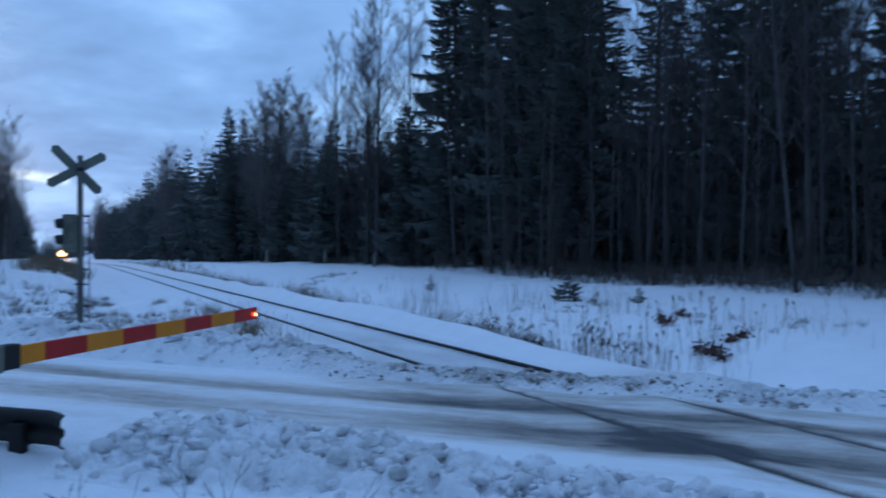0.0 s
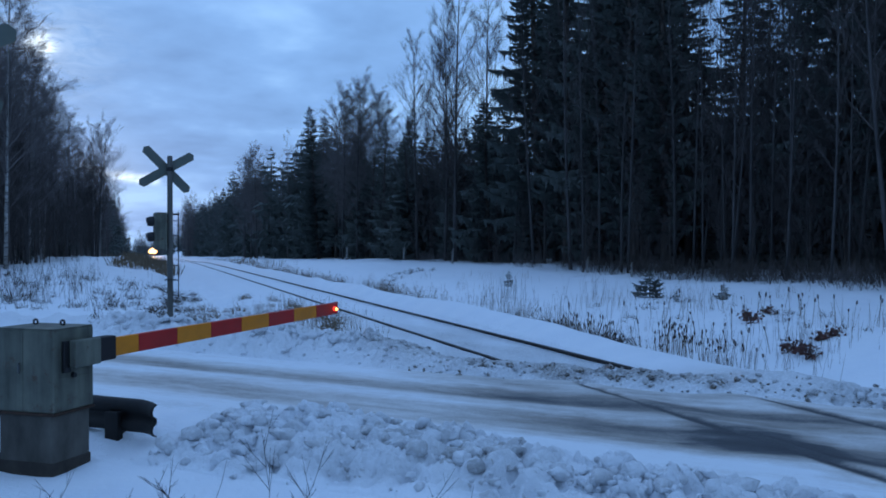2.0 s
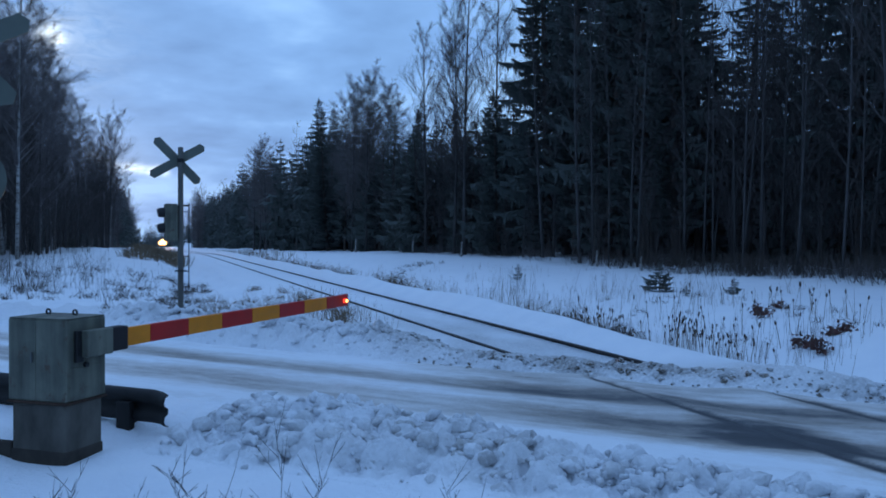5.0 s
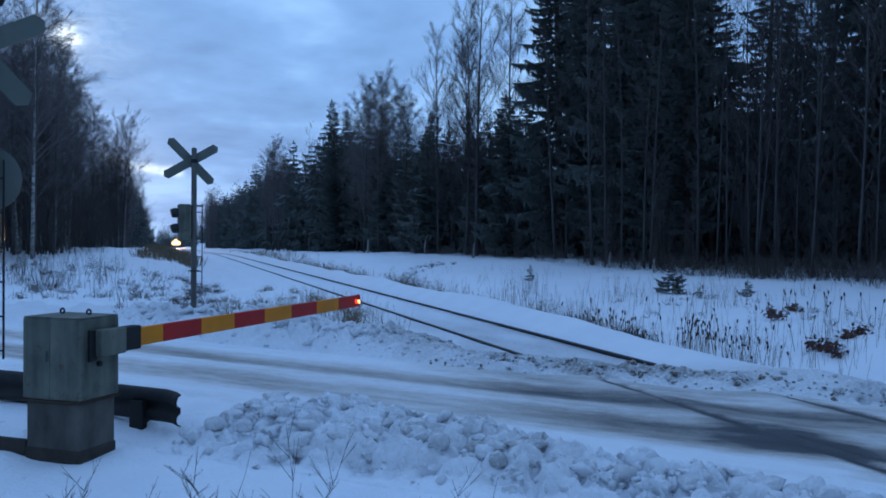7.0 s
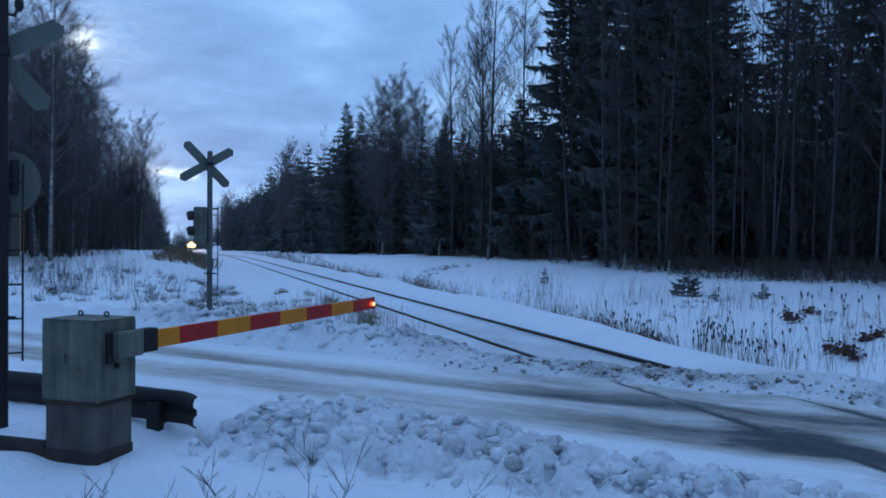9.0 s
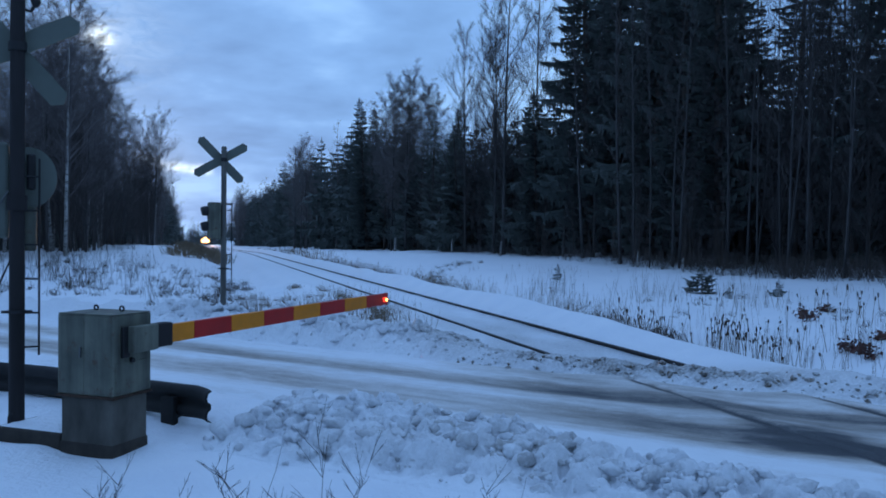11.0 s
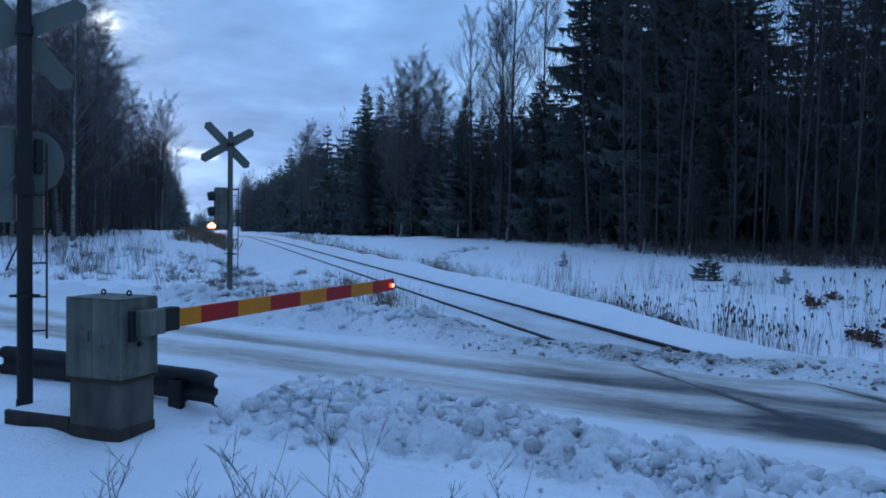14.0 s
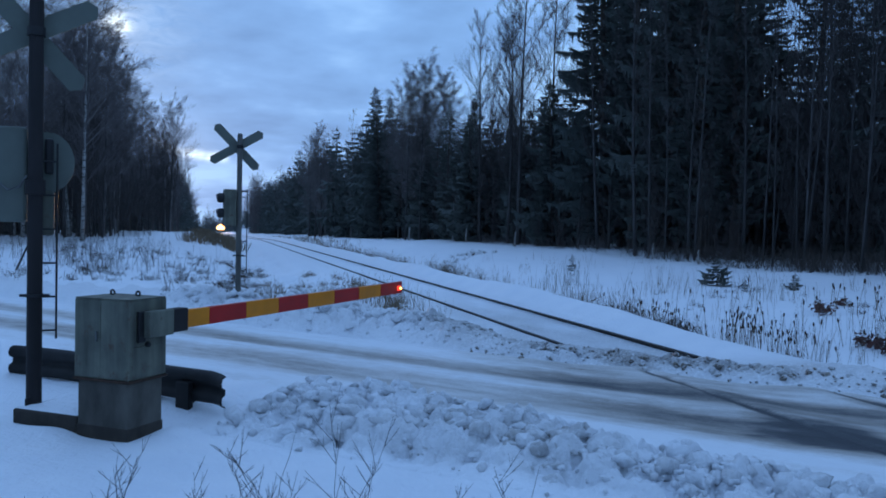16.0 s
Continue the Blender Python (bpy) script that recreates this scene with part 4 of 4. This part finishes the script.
def crossing_sign(at, rz, tall, cross_z, pole_r, pole_mat, half, tilt, label, head_z):
    """A pole with a St Andrew's cross seen from behind, a signal head and climbing irons. Local x runs along the cross."""
    t = thing("crossing_sign", at, label, "road sign", "signs at the level crossing", rz=rz)
    pole = part("pole", Shape().tube([(0, 0, -0.4), (0, 0, tall * 0.5), (0, 0, tall)], [pole_r, pole_r * 0.95, pole_r * 0.9], 18), pole_mat, t, smooth=False)
    part("cap", Shape().tube([(0, 0, tall), (0, 0, tall + 0.03)], [pole_r * 1.0, pole_r * 0.6], 18), pole_mat, pole)
    for k, ang in enumerate((38, -38)):
        part("cross_board", cross_arm(ang, half, 0.19, (-0.05, pole_r + 0.03 + 0.021 * k, cross_z), (1, 0, 0), tilt), SIGNBACK, t, "grey unpainted back of a cross board")
    part("clamp", Shape().tube([(0, 0, cross_z - 0.04), (0, 0, cross_z + 0.04)], [pole_r * 1.15] * 2, 18), BLACK, pole)
    # climbing irons
    rail_x = pole_r + 0.115
    iron = part("ladder", Shape().tube([(rail_x, 0.02, 0.62), (rail_x, 0.02, head_z + 0.42)], [0.011, 0.011], 6), BLACK, t, "thin steel ladder")
    z = 0.70
    while z < head_z + 0.42:
        part("rung", Shape().tube([(pole_r * 0.8, 0.01, z), (rail_x, 0.02, z)], [0.009, 0.009], 6), BLACK, iron)
        z += 0.32
    part("pole_band", Shape().tube([(0, 0, 1.02), (0, 0, 1.05)], [pole_r * 1.2] * 2, 14), BLACK, pole)
    part("band_bolt", Shape().tube([(-pole_r - 0.06, 0, 1.035), (pole_r + 0.06, 0, 1.035)], [0.013] * 2, 6), BLACK, pole)
    return t, pole


far_sign, far_pole = crossing_sign((0.58, 18.6, 0.12), 8.0, 3.66, 3.40, 0.062, POLE, 0.66, -7.0,
                                   "grey pole with the back of a crossing sign and signal", 2.07)
# signal head turned along the road, towards the coming traffic
head = part("signal_head", Shape().box((-0.33, -0.13, 1.67), (-0.075, 0.13, 2.47), 0.03), GREENGREY, far_sign, "grey signal housing seen from the side")
for z in (2.28, 1.95):
    part("signal_visor", Shape().tube([(-0.33, 0, z), (-0.40, 0, z), (-0.47, 0, z - 0.015)], [0.105, 0.105, 0.09], 16), BLACK, head, "black visor")
part("signal_bracket", Shape().box((-0.08, -0.03, 2.38), (0.02, 0.03, 2.43), 0.005), BLACK, head)
part("signal_bracket", Shape().box((-0.08, -0.03, 1.74), (0.02, 0.03, 1.79), 0.005), BLACK, head)
part("top_arm", Shape().box((0.03, -0.02, 2.42), (0.19, 0.02, 2.455), 0.004), BLACK, far_sign)
part("foot_plate", Shape().box((-0.12, -0.12, -0.06), (0.5, 0.12, 0.02), 0.01), BLACK, far_sign, "dark steel foot in a hollow of the snow")

nx, ny = BX + 0.6 * -0.02 - 0.8 * 1.0, BY + 0.8 * -0.02 + 0.6 * 1.0
near_sign, near_pole = crossing_sign((nx, ny, 0.105), 8.0, 4.05, 3.50, 0.070, DARKPOLE, 0.66, -10.0,
                                     "dark pole with the back of a crossing sign and signal", 2.05)
part("signal_box", Shape().box((-0.62, 0.10, 1.72), (-0.075, 0.30, 2.62), 0.03), SIGNBACK, near_sign, "grey-green signal cabinet")
disc = [(0.245 * math.cos(a), 0.29 * math.sin(a)) for a in (2 * math.pi * k / 28 for k in range(28))]
board = part("signal_backboard", Shape().prism(disc, (1, 0, 0), (0, 0, 1), 0.03, (0.09, 0.20, 2.30)), SIGNBACK, near_sign, "round dark signal backboard")
part("signal_lamp", Shape().box((0.075, 0.06, 2.18), (0.15, 0.17, 2.52), 0.02), BLACK, board)
part("signal_lamp", Shape().box((0.045, 0.08, 1.60), (0.16, 0.19, 2.02), 0.02), GREENGREY, board)
part("cable", Shape().tube([(-0.30, 0.07, 2.08), (-0.24, 0.05, 2.02), (-0.14, 0.03, 2.05), (-0.07, 0.0, 2.16)], [0.012] * 4, 6), GALV, near_sign, "pale hanging cable")
part("clamp", Shape().tube([(0, 0, 1.98), (0, 0, 2.12)], [0.088] * 2, 18), DARKPOLE, near_pole)
part("bell_bracket", Shape().tube([(0.02, 0, 3.86), (0.11, 0.0, 3.84), (0.15, 0, 3.92), (0.15, 0, 4.02)], [0.016] * 4, 8), BLACK, near_pole)
part("insulator", Shape().tube([(0.15, 0, 3.88), (0.15, 0, 3.93), (0.15, 0, 3.97), (0.15, 0, 4.05)], [0.02, 0.045, 0.04, 0.018], 12), BLACK, near_pole)

# ---------------------------------------------------------------- guard rail along the road behind the barrier
gdir = Vector((0.13 + 2.3, 8.75 - 10.75, 0)).normalized()
guard = thing("guard_rail", (-2.3, 10.75, -0.02), "short dark low guard rail beside the road", "guard rail", rz=math.degrees(math.atan2(gdir.y, gdir.x)))
GL = math.hypot(2.43, 2.0) + 0.11
wave = [(0.0, 0.385), (-0.05, 0.365), (-0.07, 0.32), (-0.06, 0.27), (-0.01, 0.245), (-0.01, 0.19), (-0.06, 0.165), (-0.07, 0.115), (-0.05, 0.07), (0.0, 0.05)]
ring = wave + [(y + 0.02, z) for y, z in wave[::-1]]
beam, k = Shape(), len(ring)
spots = [0.1, 0.5, 1.0, 1.5, 2.0, 2.5, GL - 0.25, GL - 0.12, GL - 0.03, GL + 0.01]
verts = []
for i, sx in enumerate(spots):
    curl = max(0, sx - (GL - 0.25))
    sag = -0.055 * (sx / GL) ** 3
    for y, z in ring:
        verts.append((sx, y - curl * curl * 1.6, z + sag + 0.012 * math.sin(sx * 2.1) - curl * 0.25 * (z - 0.1)))
beam.add(verts, [(i * k + j, i * k + (j + 1) % k, (i + 1) * k + (j + 1) % k, (i + 1) * k + j) for i in range(len(spots) - 1) for j in range(k)]
         + [tuple(range(k)), tuple(len(verts) - k + j for j in range(k))])
part("guard_beam", beam, RUBBER, guard, smooth=True)
for sx, top in ((0.35, 0.3), (1.35, 0.3), (2.66, 0.28)):
    part("post", Shape().box((sx - 0.07, 0.03, -0.4), (sx + 0.07, 0.13, top), 0.012), RUBBER, guard)
part("post", Shape().box((2.63, -0.11, -0.3), (2.80, -0.03, 0.22), 0.01), RUBBER, guard)

# a leaning marker stake beyond the road
stake = thing("marker_stake", (-6.0, 29.0, height(-6.0, 29.0)), "thin dark leaning stake in the snow", "stake")
part("stake", Shape().tube([(-0.1, 0, -0.3), (0.42, 0, 0.92)], [0.035, 0.03], 6), BLACK, stake)

# ---------------------------------------------------------------- the coming train, far down the line
ty = 430.0
tx, tz = 4.5, float(dip(ty))
loco = thing("locomotive", (tx, ty, tz), "far locomotive with its headlights lit", "locomotive")
nose = [(-1.5, 0.9), (1.5, 0.9), (1.5, 3.0), (1.25, 4.0), (0.8, 4.3), (-0.8, 4.3), (-1.25, 4.0), (-1.5, 3.0)]
part("body", Shape().prism(nose, (1, 0, 0), (0, 0, 1), 16.0, (0, 8.2, 0)), LOCO, loco)
part("windscreen", Shape().box((-1.15, 0.14, 3.0), (1.15, 0.19, 3.75), 0.02), GLASS, loco)
part("buffer_beam", Shape().box((-1.4, -0.1, 0.75), (1.4, 0.19, 1.25), 0.03), BLACK, loco)
for x, z, r in ((-0.85, 2.35, 0.56), (0.85, 2.35, 0.56), (0.0, 3.35, 0.42)):
    # wide glowing disc added behind each bulb for its glare, larger than any bowl
    light = part("headlight", Shape().tube([(x, 0.19, z), (x, 0.12, z)], [r * 2.0, r * 2.25], 20), GLARE, loco, "warm glare disc round a headlight")
    part("bulb", Shape().tube([(x, 0.115, z), (x, 0.05, z)], [r, r * 0.8], 16), HEADLIGHT, light, "bright warm lamp")
for x in (-0.76, 0.76):
    part("wheel", Shape().tube([(x - 0.07, 2.0, 0.5), (x + 0.07, 2.0, 0.5)], [0.5, 0.5], 18), BLACK, loco)
beamlight = new("headlight_beam", bpy.data.lights.new("headlight_beam", "SPOT"))
beamlight.data.energy, beamlight.data.color, beamlight.data.spot_size, beamlight.data.spot_blend, beamlight.data.shadow_soft_size = 700000, (1.0, 0.55, 0.25), radians(7), 0.8, 0.3
beamlight.matrix_world = look((tx, ty - 0.3, tz + 2.4), (2.5, 100, 0.3))


# ---------------------------------------------------------------- plants that stand out of the snow
def stems(name, label, region, count, h0, h1, mat, seed, width=0.006, lean=0.25, twigs=2, category="weeds", keep=None):
    """Dry stalks strewn over a stretch of ground, joined."""
    r = random.Random(seed)
    s = Shape()
    x0, x1, y0, y1 = region
    pts = []
    cx, cy = r.uniform(x0, x1), r.uniform(y0, y1)
    for i in range(count):
        if r.random() < 0.16:
            cx, cy = r.uniform(x0, x1), r.uniform(y0, y1)
        pts.append((cx + r.gauss(0, 0.28), cy + r.gauss(0, 0.45)))
    zs = land(np.array([p[0] for p in pts]), np.array([p[1] for p in pts]))[0]
    for (x, y), z in zip(pts, zs):
        if VX * x + VY * y < 11.3 or abs(x - 6.3) < 1.25 or (keep and not keep(x, y)):
            continue
        h = r.uniform(h0, h1)
        a = r.uniform(0, 6.28)
        tip = Vector((x + math.cos(a) * h * lean * r.random(), y + math.sin(a) * h * lean * r.random(), z + h))
        foot = Vector((x, y, z - 0.05))
        s.tube([foot, (foot + tip) / 2 + Vector((0, 0, 0.03 * h)), tip], [width, width * 0.8, width * 0.35], 3, False)
        for k in range(twigs):
            b = foot.lerp(tip, r.uniform(0.3, 0.95))
            a = r.uniform(0, 6.28)
            e = b + Vector((math.cos(a) * 0.5, math.sin(a) * 0.5, r.uniform(0.4, 1.0))) * h * r.uniform(0.12, 0.3)
            s.tube([b, e], [width * 0.6, width * 0.25], 3, False)
    return tagged(new(name, s.mesh(name, mat)), label, category, kind="stuff")


def tufts(name, label, spots, size, mat, seed, blades=16):
    """Low clumps of small dark leaves and stalks, joined."""
    r = random.Random(seed)
    s = Shape()
    zs = land(np.array([p[0] for p in spots]), np.array([p[1] for p in spots]))[0]
    for (x, y), z in zip(spots, zs):
        k = size * r.uniform(0.4, 1.3)
        for j in range(2 * blades):
            p = Vector((x + r.gauss(0, 0.4) * k, y + r.gauss(0, 0.4) * k, z + abs(r.gauss(0, 0.3)) * k))
            d = Vector((r.uniform(-1, 1), r.uniform(-1, 1), r.uniform(0.3, 2.0))).normalized() * k * r.uniform(0.3, 0.9)
            w2 = d.cross(Vector((r.uniform(-1, 1), r.uniform(-1, 1), r.uniform(-1, 1)))).normalized() * k * 0.03
            n = len(s.v)
            s.v += [tuple(p - w2), tuple(p + w2), tuple(p + d)]
            s.f.append((n, n + 1, n + 2))
    return tagged(new(name, s.mesh(name, mat)), label, "weeds", kind="stuff")


r = random.Random(77)
stems("dry_weeds", "dry brown weeds in the ditch beside the track", (1.2, 4.4, 15.8, 24), 900, 0.2, 0.65, DRY, 51, 0.0032, 0.45, 2)
stems("dry_weeds", "thin pale reeds standing in the snowy ditch", (9.2, 15.5, 10.5, 24), 380, 0.2, 0.7, DRY, 53, 0.0035, 0.4, 1)
stems("dry_weeds", "thin reeds crowding the near end of the ditch", (9.0, 12.5, 11.6, 15.5), 260, 0.25, 0.55, WEED, 63, 0.003, 0.3, 1)
stems("dry_weeds", "bare willow shoots in the open snow", (-5.2, -2.8, 28, 33), 80, 0.3, 0.9, WEED, 55, 0.006, 0.7, 3)
stems("dry_weeds", "brown brush on the railway bank", (-1.8, 2.6, 60, 130), 1700, 0.35, 1.0, DRY, 56, 0.020, 0.8, 4)
stems("dry_weeds", "brown brush along the far side of the track", (9.3, 12.5, 70, 160), 700, 0.2, 0.7, DRY, 57, 0.020, 0.8, 3)
stems("dry_weeds", "reddish undergrowth at the foot of the wood", (22.9, 27.0, 13, 75), 1700, 0.2, 0.9, TWIGS, 58, 0.010, 1.1, 4)
stems("dry_weeds", "dense dark undergrowth along the edge of the wood", (23.3, 27.5, 9, 40), 1500, 0.3, 1.1, WEED, 62, 0.011, 1.2, 5)
stems("dry_weeds", "sparse stalks in the snowy field", (11, 22, 15, 42), 200, 0.15, 0.45, DRY, 59, 0.004, 0.4, 1)
stems("dry_weeds", "thin dark shoots scattered over the open snow", (-9.0, 1.0, 20, 44), 260, 0.25, 0.7, WEED, 60, 0.004, 0.6, 4)
stems("dry_weeds", "thicket of bare willow shoots in the snow", (-7.5, -2.0, 30, 38), 130, 0.5, 1.4, WEED, 61, 0.005, 0.45, 4)
tufts("weed_tufts", "dark frosted weed tufts along the ditch", [(0.2 + 1.1 * (y - 18) / 18 + r.gauss(0, 0.55), y) for y in (18.3 + 24 * r.random() ** 1.3 for k in range(170))], 0.22, WEED, 81, 18)
tufts("weed_tufts", "brown weed tufts on the snowy bank", [(r.uniform(1.6, 4.4), r.uniform(17, 32)) for k in range(40)], 0.26, DRY, 82, 30)
tufts("weed_tufts", "dark weeds along the snow ridge", [(8.8 + abs(r.gauss(0, 0.6)), r.uniform(15, 62)) for k in range(120)], 0.28, WEED, 83, 18)
tufts("weed_tufts", "dark weeds poking out of the open snow", [(r.uniform(-6.5, 0.0), r.uniform(24, 42)) for k in range(80)], 0.26, WEED, 84, 16)
tufts("weed_tufts", "dark weeds among the reeds", [(r.uniform(9.2, 16), r.uniform(12, 22)) for k in range(46)], 0.20, WEED, 85, 14)
r = random.Random(78)
stems("dry_weeds", "dry brown stalks along the edge of the far ditch", (8.75, 9.7, 15, 34), 330, 0.4, 0.85, DRY, 71, 0.005, 0.5, 3)
stems("dry_weeds", "brown brush in the ditch behind the snow ridge", (8.9, 10.6, 30, 72), 700, 0.4, 0.85, DRY, 72, 0.007, 0.7, 3)
stems("dry_weeds", "bare shoots standing in the snowy field", (10.5, 15, 17, 30), 70, 0.5, 1.1, WEED, 73, 0.005, 0.3, 2)
tufts("weed_tufts", "tall dark weed heads along the far ditch", [(9.0 + abs(r.gauss(0, 0.4)), 15 + 50 * r.random() ** 1.2) for k in range(90)], 0.42, WEED, 86, 34)
# brush in the fold; its dark blades also stand in for the fold's shade
tufts("weed_tufts", "dark brush drawing the shaded fold in the snow field", [(9.9 + 6.6 * k / 70 + r.gauss(0, 0.25), 37.5 + 11.5 * k / 70 + r.gauss(0, 0.4)) for k in range(70) if r.random() < 0.6], 0.20, WEED, 87, 14)

# cattails
r = random.Random(61)
proto = None
for k in range(155):
    if k < 38:
        x, y = r.gauss(10.3, 0.25), r.gauss(18.2, 0.85)
    elif k < 78:
        x, y = r.gauss(10.9, 0.4), r.gauss(15.3, 0.6)
    elif k < 120:
        x, y = r.gauss(10.5, 0.5), r.gauss(13.6, 0.7)
    else:
        x, y = r.uniform(11.5, 15.5), r.uniform(13, 18.5)
    h = r.uniform(0.38, 0.75)
    if proto is None:
        proto = thing("cattail", (x, y, height(x, y)), "dry cattail with a dark brown seed head", "reed", "cattails in the ditch")
        part("stem", Shape().tube([(0, 0, -0.1), (0.01, 0, 0.5), (0.03, 0.01, 1.0)], [0.006, 0.005, 0.004], 4), DRY, proto)
        part("seed_head", Shape().tube([(0.027, 0.01, 0.84), (0.028, 0.01, 0.87), (0.032, 0.01, 0.97), (0.033, 0.01, 1.0)], [0.006, 0.017, 0.017, 0.005], 7), REED, proto)
    else:
        c = copy_thing(proto, pose(x, y, height(x, y), r.uniform(-10, 10), r.uniform(-10, 10), r.uniform(0, 360)))
        c.scale = (1, 1, h)


# shrubs that still carry dead leaves
def leafy(at, size, seed):
    r = random.Random(seed)
    t = thing("oak_seedling", (at[0], at[1], height(*at)), "small shrub with brown withered leaves in snow", "shrub", "withered shrubs in the field")
    wood, leaves = Shape(), Shape()
    for k in range(6):
        a = r.uniform(0, 6.28)
        tip = Vector((math.cos(a) * size * 0.6, math.sin(a) * size * 0.6, size * r.uniform(0.5, 1.0)))
        wood.tube([(0, 0, -0.08), tuple(tip * 0.5 + Vector((0, 0, 0.05))), tuple(tip)], [0.012, 0.008, 0.004], 5)
        for j in range(10):
            p = tip * r.uniform(0.45, 1.05) + Vector((r.gauss(0, 0.06), r.gauss(0, 0.06), r.gauss(0, 0.05)))
            d = Vector((r.uniform(-1, 1), r.uniform(-1, 1), r.uniform(-1.1, 0.2))).normalized()
            s2 = d.cross(Vector((r.uniform(-1, 1), r.uniform(-1, 1), 0.4))).normalized()
            n = d.cross(s2) * 0.02
            L = r.uniform(0.07, 0.13)
            leaves.add([tuple(p), tuple(p + d * L * 0.5 + s2 * L * 0.3 + n), tuple(p + d * L), tuple(p + d * L * 0.5 - s2 * L * 0.3 + n)], [(0, 1, 2), (0, 2, 3)])
    part("stem", wood, TWIGS, t)
    part("leaves", leaves, LEAF, t)


for x, y, sz, sd in ((13.5, 15.9, 0.24, 1), (13.2, 15.4, 0.24, 2), (14.9, 16.8, 0.20, 5), (11.85, 12.8, 0.20, 3), (11.8, 12.4, 0.21, 4), (11.75, 12.05, 0.17, 8), (12.6, 12.7, 0.14, 6), (12.95, 12.7, 0.14, 7)):
    leafy((x, y), sz, sd)


# small conifers in the field
def seedling(at, h, R, seed, label):
    t = thing("spruce_seedling", (at[0], at[1], height(*at)), label, "sapling", "seedlings in the field")
    tr, cr = spruce_meshes(h, R, 0.02, seed, h * 0.11, 6)
    part("trunk", tr, BARK, t)
    part("crown", cr, NEEDLES, t)


seedling((15.9, 23.5), 0.95, 0.58, 71, "bushy little green spruce in the snow")
seedling((14.0, 30.6), 0.66, 0.22, 72, "thin little spruce in the snow")
seedling((17.3, 21.5), 0.55, 0.24, 73, "thin little spruce in the snow")
seedling((15.6, 21.6), 0.34, 0.15, 74, "thin little spruce in the snow")


# bare shrubs close to the camera
def shrub(x, y, h, seed, stalks=4, twigs=11):
    r = random.Random(seed)
    t = thing("bare_shrub", (x, y, height(x, y)), "bare dark twiggy shrub poking through the snow", "shrub", "bare shrubs near the road")
    for k in range(stalks):
        s = Shape()
        a, ln = r.uniform(0, 6.28), r.uniform(0.1, 0.5)
        d = Vector((math.cos(a) * ln, math.sin(a) * ln * 0.6, 1)).normalized()
        p, L = Vector((r.uniform(-0.06, 0.06), r.uniform(-0.06, 0.06), -0.1)), h * r.uniform(0.6, 1.0) + 0.1
        pts = [p]
        for i in range(6):
            pts.append(pts[-1] + d * L / 6)
            d = (d + Vector((r.uniform(-0.24, 0.24), r.uniform(-0.24, 0.24), 0.05))).normalized()
        s.tube(pts, [0.0028 - 0.00033 * i for i in range(7)], 5, False)
        for j in range(twigs):
            q = r.uniform(0.25, 0.98) * 5.99
            b = pts[int(q)].lerp(pts[int(q) + 1], q % 1)
            a = r.uniform(0, 6.28)
            e = Vector((math.cos(a) * 0.8, math.sin(a) * 0.5, r.uniform(0.5, 1.2))).normalized()
            M = L * r.uniform(0.10, 0.30)
            mid = b + e * M * 0.5 + Vector((0, 0, 0.02 * M))
            s.tube([b, mid, b + e * M + Vector((0, 0, 0.08 * M))], [0.0015, 0.0012, 0.0007], 4, False)
            for i in range(2):
                f = (e + Vector((r.uniform(-0.8, 0.8), r.uniform(-0.5, 0.5), r.uniform(0, 0.6)))).normalized()
                s.tube([mid, mid + f * M * r.uniform(0.25, 0.5)], [0.0011, 0.0006], 3, False)
        part("stalk", s, SHRUB, t)


for i, (x, y, h) in enumerate(((-0.86, 4.35, 0.62), (-0.60, 4.20, 0.60), (-0.42, 4.55, 0.72), (-0.30, 4.1, 0.50), (-0.05, 4.2, 0.66), (0.30, 4.5, 0.92), (0.42, 4.3, 0.80),
                               (0.66, 4.4, 0.95), (0.86, 4.3, 0.62), (0.02, 4.6, 0.60), (1.55, 4.0, 0.72), (1.2, 4.1, 0.5), (-1.05, 4.3, 0.5), (-1.25, 4.45, 0.55), (-0.72, 4.1, 0.42), (0.16, 4.15, 0.48))):
    shrub(x, y, h * 0.88, 90 + i, 2 + i % 2)
shrub(0.38, 4.6, 1.15, 140, 1, 0)
for i, (x, y) in enumerate(((-3.9, 30.5), (-3.2, 30.9), (-4.6, 31.2), (-2.0, 28.5), (-4.2, 32.5))):
    shrub(x, y, 1.5, 120 + i, 9)


# broken pale birch trunks at the foot of the wood
r = random.Random(91)
for x, y, h, w0 in ((23.5, 80.0, 3.9, 0.10), (21.8, 92.0, 1.5, 0.13), (22.2, 93.5, 1.0, 0.10), (23.0, 74.0, 1.2, 0.09), (22.6, 60.0, 1.1, 0.08), (23.6, 41.0, 0.8, 0.06), (23.3, 36.0, 0.6, 0.06)):
    t = thing("birch_stump", (x, y, height(x, y)), "broken pale birch trunk at the foot of the wood", "tree stump", "broken birch trunks")
    tip = (r.uniform(-0.08, 0.08), r.uniform(-0.08, 0.08))
    part("trunk", Shape().tube([(0, 0, -0.3), (tip[0] * 0.4, tip[1] * 0.4, h * 0.6), (tip[0], tip[1], h), (tip[0] + 0.05, tip[1], h + 0.12)], [w0, w0 * 0.85, w0 * 0.75, 0.02], 8), BIRCH, t)
